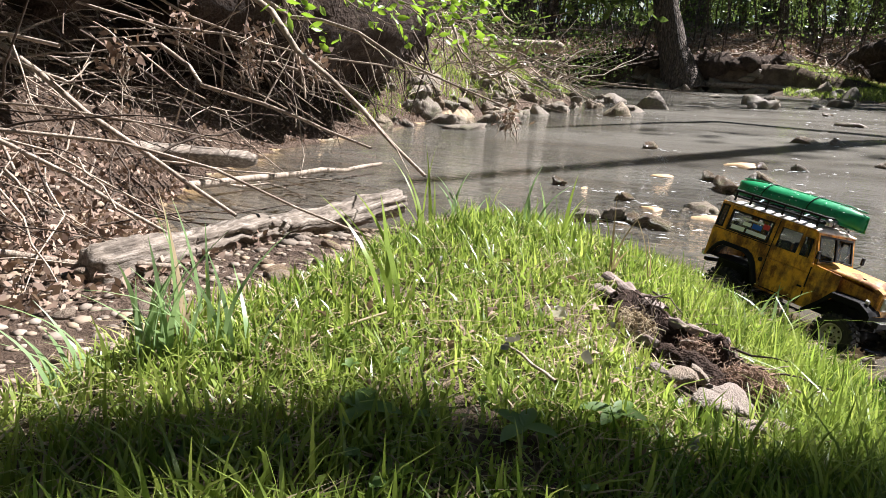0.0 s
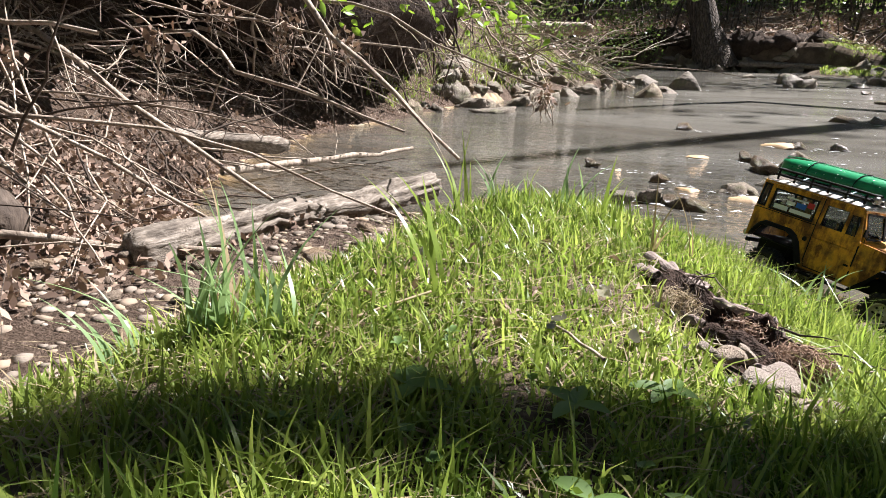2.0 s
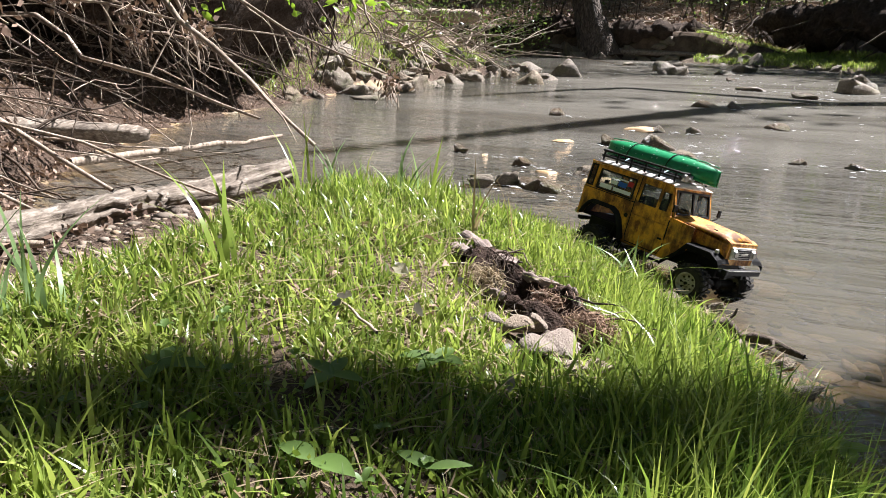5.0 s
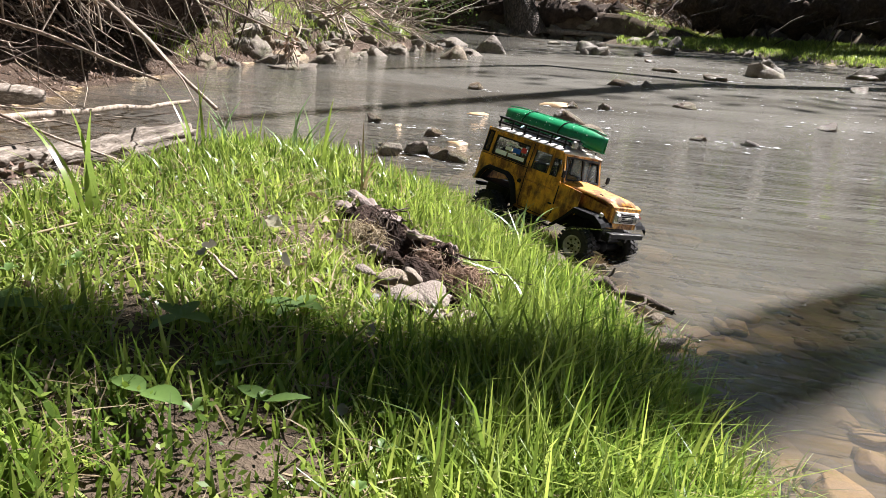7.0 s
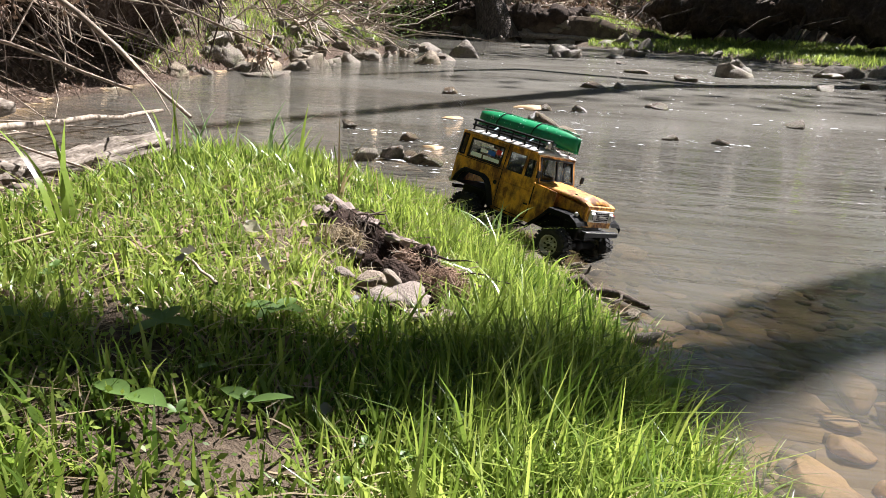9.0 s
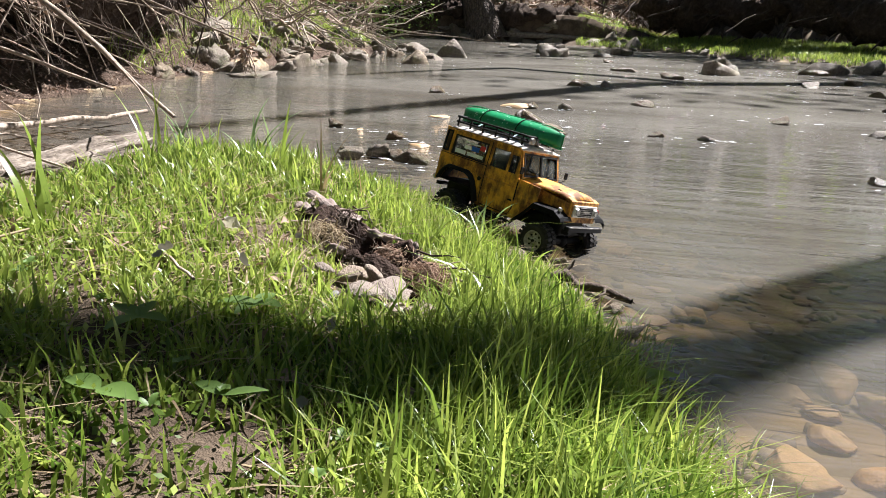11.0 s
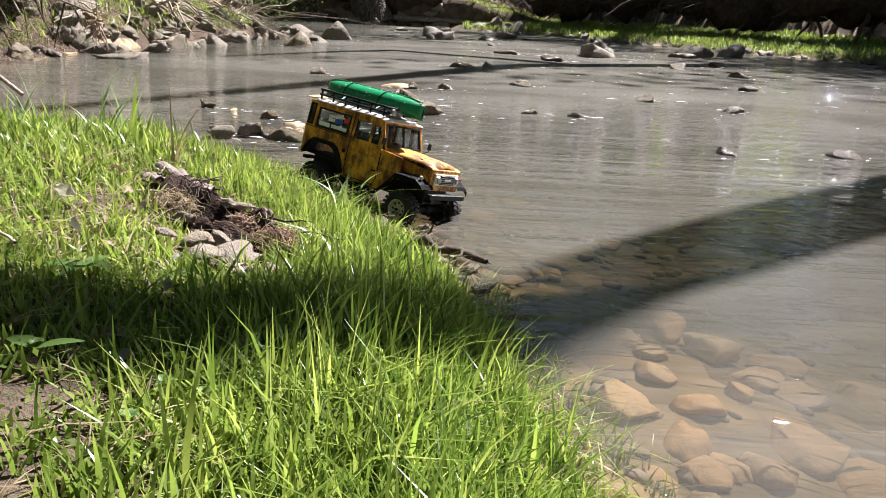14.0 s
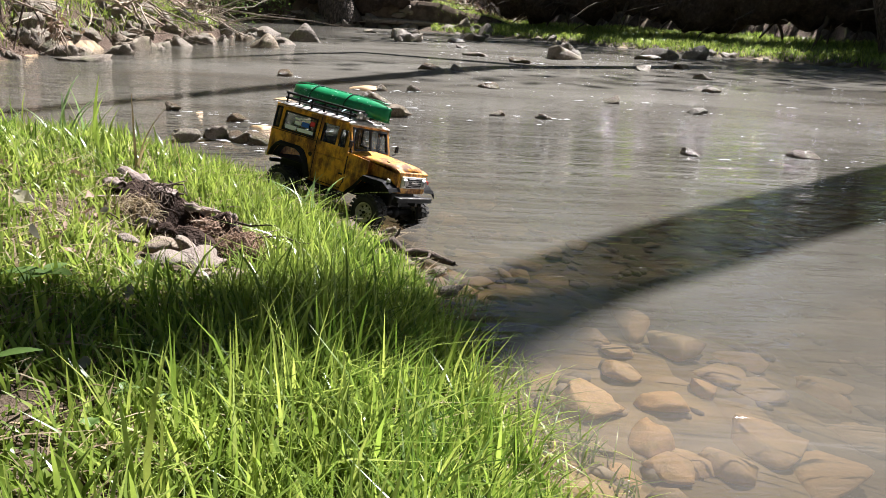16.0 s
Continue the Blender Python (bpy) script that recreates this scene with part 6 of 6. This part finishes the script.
    # windscreen
    def wp(u, d, z):
        return (0.045 - d - (z - 0.163) * 0.30, u, z)
    wf = holed_panel("windscreen_frame", -0.077, 0.077, 0.160, 0.230, [(-0.067, -0.002, 0.172, 0.220), (0.002, 0.067, 0.172, 0.220)], wp, PAINT, t, 0.004)
    window(wf, -0.067, -0.002, 0.172, 0.220, wp)
    window(wf, 0.002, 0.067, 0.172, 0.220, wp)
    for s in (-1, 1):
        tube_part("wiper", [wp(s * 0.01, -0.002, 0.168), wp(s * 0.045, -0.003, 0.19)], 0.0008, BLACK, wf, 5)
    # hood
    bm = bmesh.new()
    grid = []
    for i in range(12):
        f = i / 11
        x = 0.042 + 0.138 * f
        hw = 0.078 - 0.018 * f
        row = []
        for k in range(9):
            u = -1 + 2 * k / 8
            row.append(bm.verts.new((x, u * hw, 0.163 - 0.006 * f - 0.010 * max(0, f - 0.85) / 0.15 + 0.007 * (1 - abs(u) ** 3) + (0.002 if abs(u) < 0.3 else 0))))
        grid.append(row)
    for i in range(11):
        for k in range(8):
            bm.faces.new((grid[i][k], grid[i][k + 1], grid[i + 1][k + 1], grid[i + 1][k]))
    bmesh.ops.recalc_face_normals(bm, faces=bm.faces)
    bmesh.ops.solidify(bm, geom=bm.faces[:], thickness=0.004)
    hood = part("hood", bm, PAINT, t, "", True)
    for s in (-1, 1):
        box_part("hood_latch", (0.13, 0.137, s * 0.045 - 0.002, s * 0.045 + 0.002, 0.160, 0.1655), BLACK, hood, 0.0006)
    # nose
    slab_part("nose", [(0.17, 0.100), (0.183, 0.100), (0.184, 0.150), (0.17, 0.157)], -0.060, 0.060, PAINT, t)
    gr = slab_part("grille", [(0.1835, 0.114), (0.1885, 0.114), (0.1885, 0.142), (0.1835, 0.142)], -0.050, 0.050, CREAM, t, 0.002, "pale oval grille surround")
    box_part("grille_mesh", (0.187, 0.190, -0.030, 0.030, 0.1165, 0.1395), BLACK, gr, 0.001)
    for k in range(5):
        box_part("grille_bar", (0.1895, 0.191, -0.028, 0.028, 0.119 + k * 0.0045, 0.1205 + k * 0.0045), METAL, gr, 0.0003)
    for s in (-1, 1):
        disc("headlight_ring", 0.0105, 0.190, s * 0.040, 0.128, CREAM, gr, 0.004)
        disc("headlight", 0.0085, 0.193, s * 0.040, 0.128, METAL, gr, 0.004, label="silver round headlight")
        disc("turn_signal", 0.005, 0.172, s * 0.082, 0.127, REDL if s > 0 else CREAM, t, 0.006)
    box_part("badge", (0.191, 0.192, -0.014, 0.014, 0.1265, 0.1305), CREAM, gr, 0.0003, "plain pale badge bar")
    box_part("front_bumper", (0.190, 0.203, -0.075, 0.075, 0.082, 0.095), BLACK, t, 0.002, "black steel front bumper")
    box_part("bumper_edge", (0.2025, 0.204, -0.07, 0.07, 0.0925, 0.0945), METAL, t, 0.0004)
    box_part("rear_bumper", (-0.238, -0.226, -0.055, 0.055, 0.076, 0.086), BLACK, t, 0.002)
    tube_part("step_bar", [(-0.06, -0.088, 0.058), (0.05, -0.088, 0.058)], 0.003, BLACK, t)
    tube_part("step_bar", [(-0.06, 0.088, 0.058), (0.05, 0.088, 0.058)], 0.003, BLACK, t)
    # running gear
    for s in (-1, 1):
        box_part("chassis_rail", (-0.2, 0.185, s * 0.036 - 0.005, s * 0.036 + 0.005, 0.068, 0.08), BLACK, t, 0.001)
        for x in (-0.125, 0.125):
            tube_part("shock", [(x, s * 0.05, 0.05), (x * 0.93, s * 0.045, 0.118)], 0.0065, BLACK, t, 10)
    for x in (-0.14, 0.14):
        tube_part("axle", [(x, -0.085, 0.042), (x, -0.02, 0.042), (x, 0.02, 0.042), (x, 0.085, 0.042)], 0.008, BLACK, t, 10)
        bm = bmesh.new()
        bmesh.ops.create_uvsphere(bm, u_segments=12, v_segments=8, radius=0.015)
        bmesh.ops.translate(bm, verts=bm.verts, vec=(x, 0.012, 0.042))
        part("differential", bm, BLACK, t, "", True)
        for s in (-1, 1):
            wheel(t, x, s * 0.093, s)
    tube_part("driveshaft", [(-0.13, 0.01, 0.048), (0.0, 0.0, 0.07), (0.13, 0.01, 0.048)], 0.004, METAL, t)
    for s in (-1, 1):
        st = box_part("seat", (-0.06, -0.02, s * 0.035 - 0.022, s * 0.035 + 0.022, 0.102, 0.125), BLACK, t, 0.004)
        box_part("seat_back", (-0.07, -0.058, s * 0.035 - 0.022, s * 0.035 + 0.022, 0.102, 0.185), BLACK, st, 0.004)
    # roof rack
    rack = new("roof_rack")
    rack.parent = t
    for z in (0.249, 0.262):
        pts = [(-0.205, -0.068, z), (0.015, -0.068, z), (0.02, -0.06, z), (0.02, 0.06, z), (0.015, 0.068, z), (-0.205, 0.068, z), (-0.21, 0.06, z), (-0.21, -0.06, z), (-0.205, -0.068, z)]
        tube_part("rack_rail", pts, 0.0028, BLACK, rack)
    for s in (-1, 1):
        for k in range(6):
            x = -0.2 + 0.042 * k
            tube_part("rack_post", [(x, s * 0.068, 0.238), (x, s * 0.068, 0.262)], 0.0026, BLACK, rack)
    for k in range(9):
        x = -0.2 + 0.026 * k
        box_part("rack_slat", (x - 0.004, x + 0.004, -0.066, 0.066, 0.2465, 0.2495), BLACK, rack, 0.0005)
    for k, yv in enumerate((-0.05, -0.025, 0.025, 0.05)):
        disc("spot_lamp", 0.009, 0.024, yv, 0.252, METAL, rack, 0.01, "x", "round silver spot lamp")
    return tagged(t, "rusty yellow off-road toy truck standing in the shallows", "toy truck")


def canoe(m):
    """The overturned canoe strapped to the rack."""
    c = new("toy_canoe")
    bm = bmesh.new()
    nx, na = 33, 13
    rings = []
    for i in range(nx):
        f = i / (nx - 1)
        u = abs(2 * f - 1)
        half = 0.034 * max(0.02, 1 - u ** 3.2) ** 0.6
        h = 0.040 * (1 - 0.12 * u ** 4) - 0.004 * (u < 0.0)
        rise = -0.006 * u ** 4
        ring = []
        for k in range(na):
            a = math.pi * k / (na - 1)
            ring.append(bm.verts.new((-0.247 + 0.322 * f, half * math.cos(a) * (1 + 0.1 * math.sin(a)), 0.256 + rise + h * max(0.0, math.sin(a)) ** 0.75)))
        rings.append(ring)
    for a, b in zip(rings, rings[1:]):
        for k in range(na - 1):
            bm.faces.new((a[k], a[k + 1], b[k + 1], b[k]))
    bmesh.ops.recalc_face_normals(bm, faces=bm.faces)
    bmesh.ops.solidify(bm, geom=bm.faces[:], thickness=0.002)
    hull = part("hull", bm, CANOE, c, "", True)
    tube_part("keel", [(-0.24, 0, 0.292), (-0.2, 0, 0.2965), (0.03, 0, 0.2965), (0.068, 0, 0.292)], 0.0014, CANOE, hull, 6)
    for s in (-1, 1):
        pts = []
        for i in range(0, nx, 2):
            f = i / (nx - 1)
            u = abs(2 * f - 1)
            pts.append((-0.247 + 0.322 * f, s * 0.035 * max(0.02, 1 - u ** 3.2) ** 0.6, 0.256 - 0.006 * u ** 4))
        tube_part("gunwale", pts, 0.0018, CANOE, hull, 6)
    for x in (-0.15, -0.035):
        pts = [(x + 0.01 * math.cos(3.14 * k / 10), 0.0375 * math.cos(3.1416 * k / 10), 0.252 + 0.0465 * max(0.0, math.sin(3.1416 * k / 10)) ** 0.75) for k in range(11)]
        tube_part("strap", pts, 0.0013, BLACK, c, 6)
        tube_part("strap_end", [(x + 0.008, -0.037, 0.262), (x - 0.004, -0.05, 0.245), (x - 0.008, -0.066, 0.25)], 0.0018, STRAP, c, 6, "pale blue strap end")
    g = random.Random(2)
    vs, qs = [], []
    for _ in range(70):
        x = g.choice((-0.17, -0.06, 0.02, -0.1)) + g.gauss(0, 0.02)
        a = g.uniform(0.4, 2.9)
        half, h = 0.0345, 0.0408
        p = Vector((x, half * math.cos(a) * (1 + 0.1 * math.sin(a)), 0.2563 + h * math.sin(a) ** 0.75))
        s = g.uniform(0.0006, 0.002)
        k = len(vs)
        tx, tz = Vector((1, 0, 0)), Vector((0, -math.sin(a), math.cos(a) * 0.8)).normalized()
        vs += [p - tx * s - tz * s, p + tx * s - tz * s * 0.6, p + tx * s * 0.7 + tz * s, p - tx * s * 0.8 + tz * s]
        qs.append((k, k + 1, k + 2, k + 3))
    tagged(mesh_ob("scuffs", vs, qs, SCUFF, hull, False), kind="stuff")
    c.matrix_basis = m
    return tagged(c, "green plastic toy canoe strapped upside down on the rack", "toy canoe")


TRUCK_POSE = pose(0.683, 1.68, -0.004, -11.2, 5.4, -34.8) @ Matrix.Scale(0.92, 4)
truck().matrix_basis = TRUCK_POSE
canoe(TRUCK_POSE)
bm = bmesh.new()
add_box(bm, -0.2, -0.13, 0.036, 0.066, 0.249, 0.272, 0.009)
bag = part("duffel_bag", bm, BLACK, None)
bag.matrix_basis = TRUCK_POSE
tagged(bag, "small dark bag packed on the roof rack", "bag")
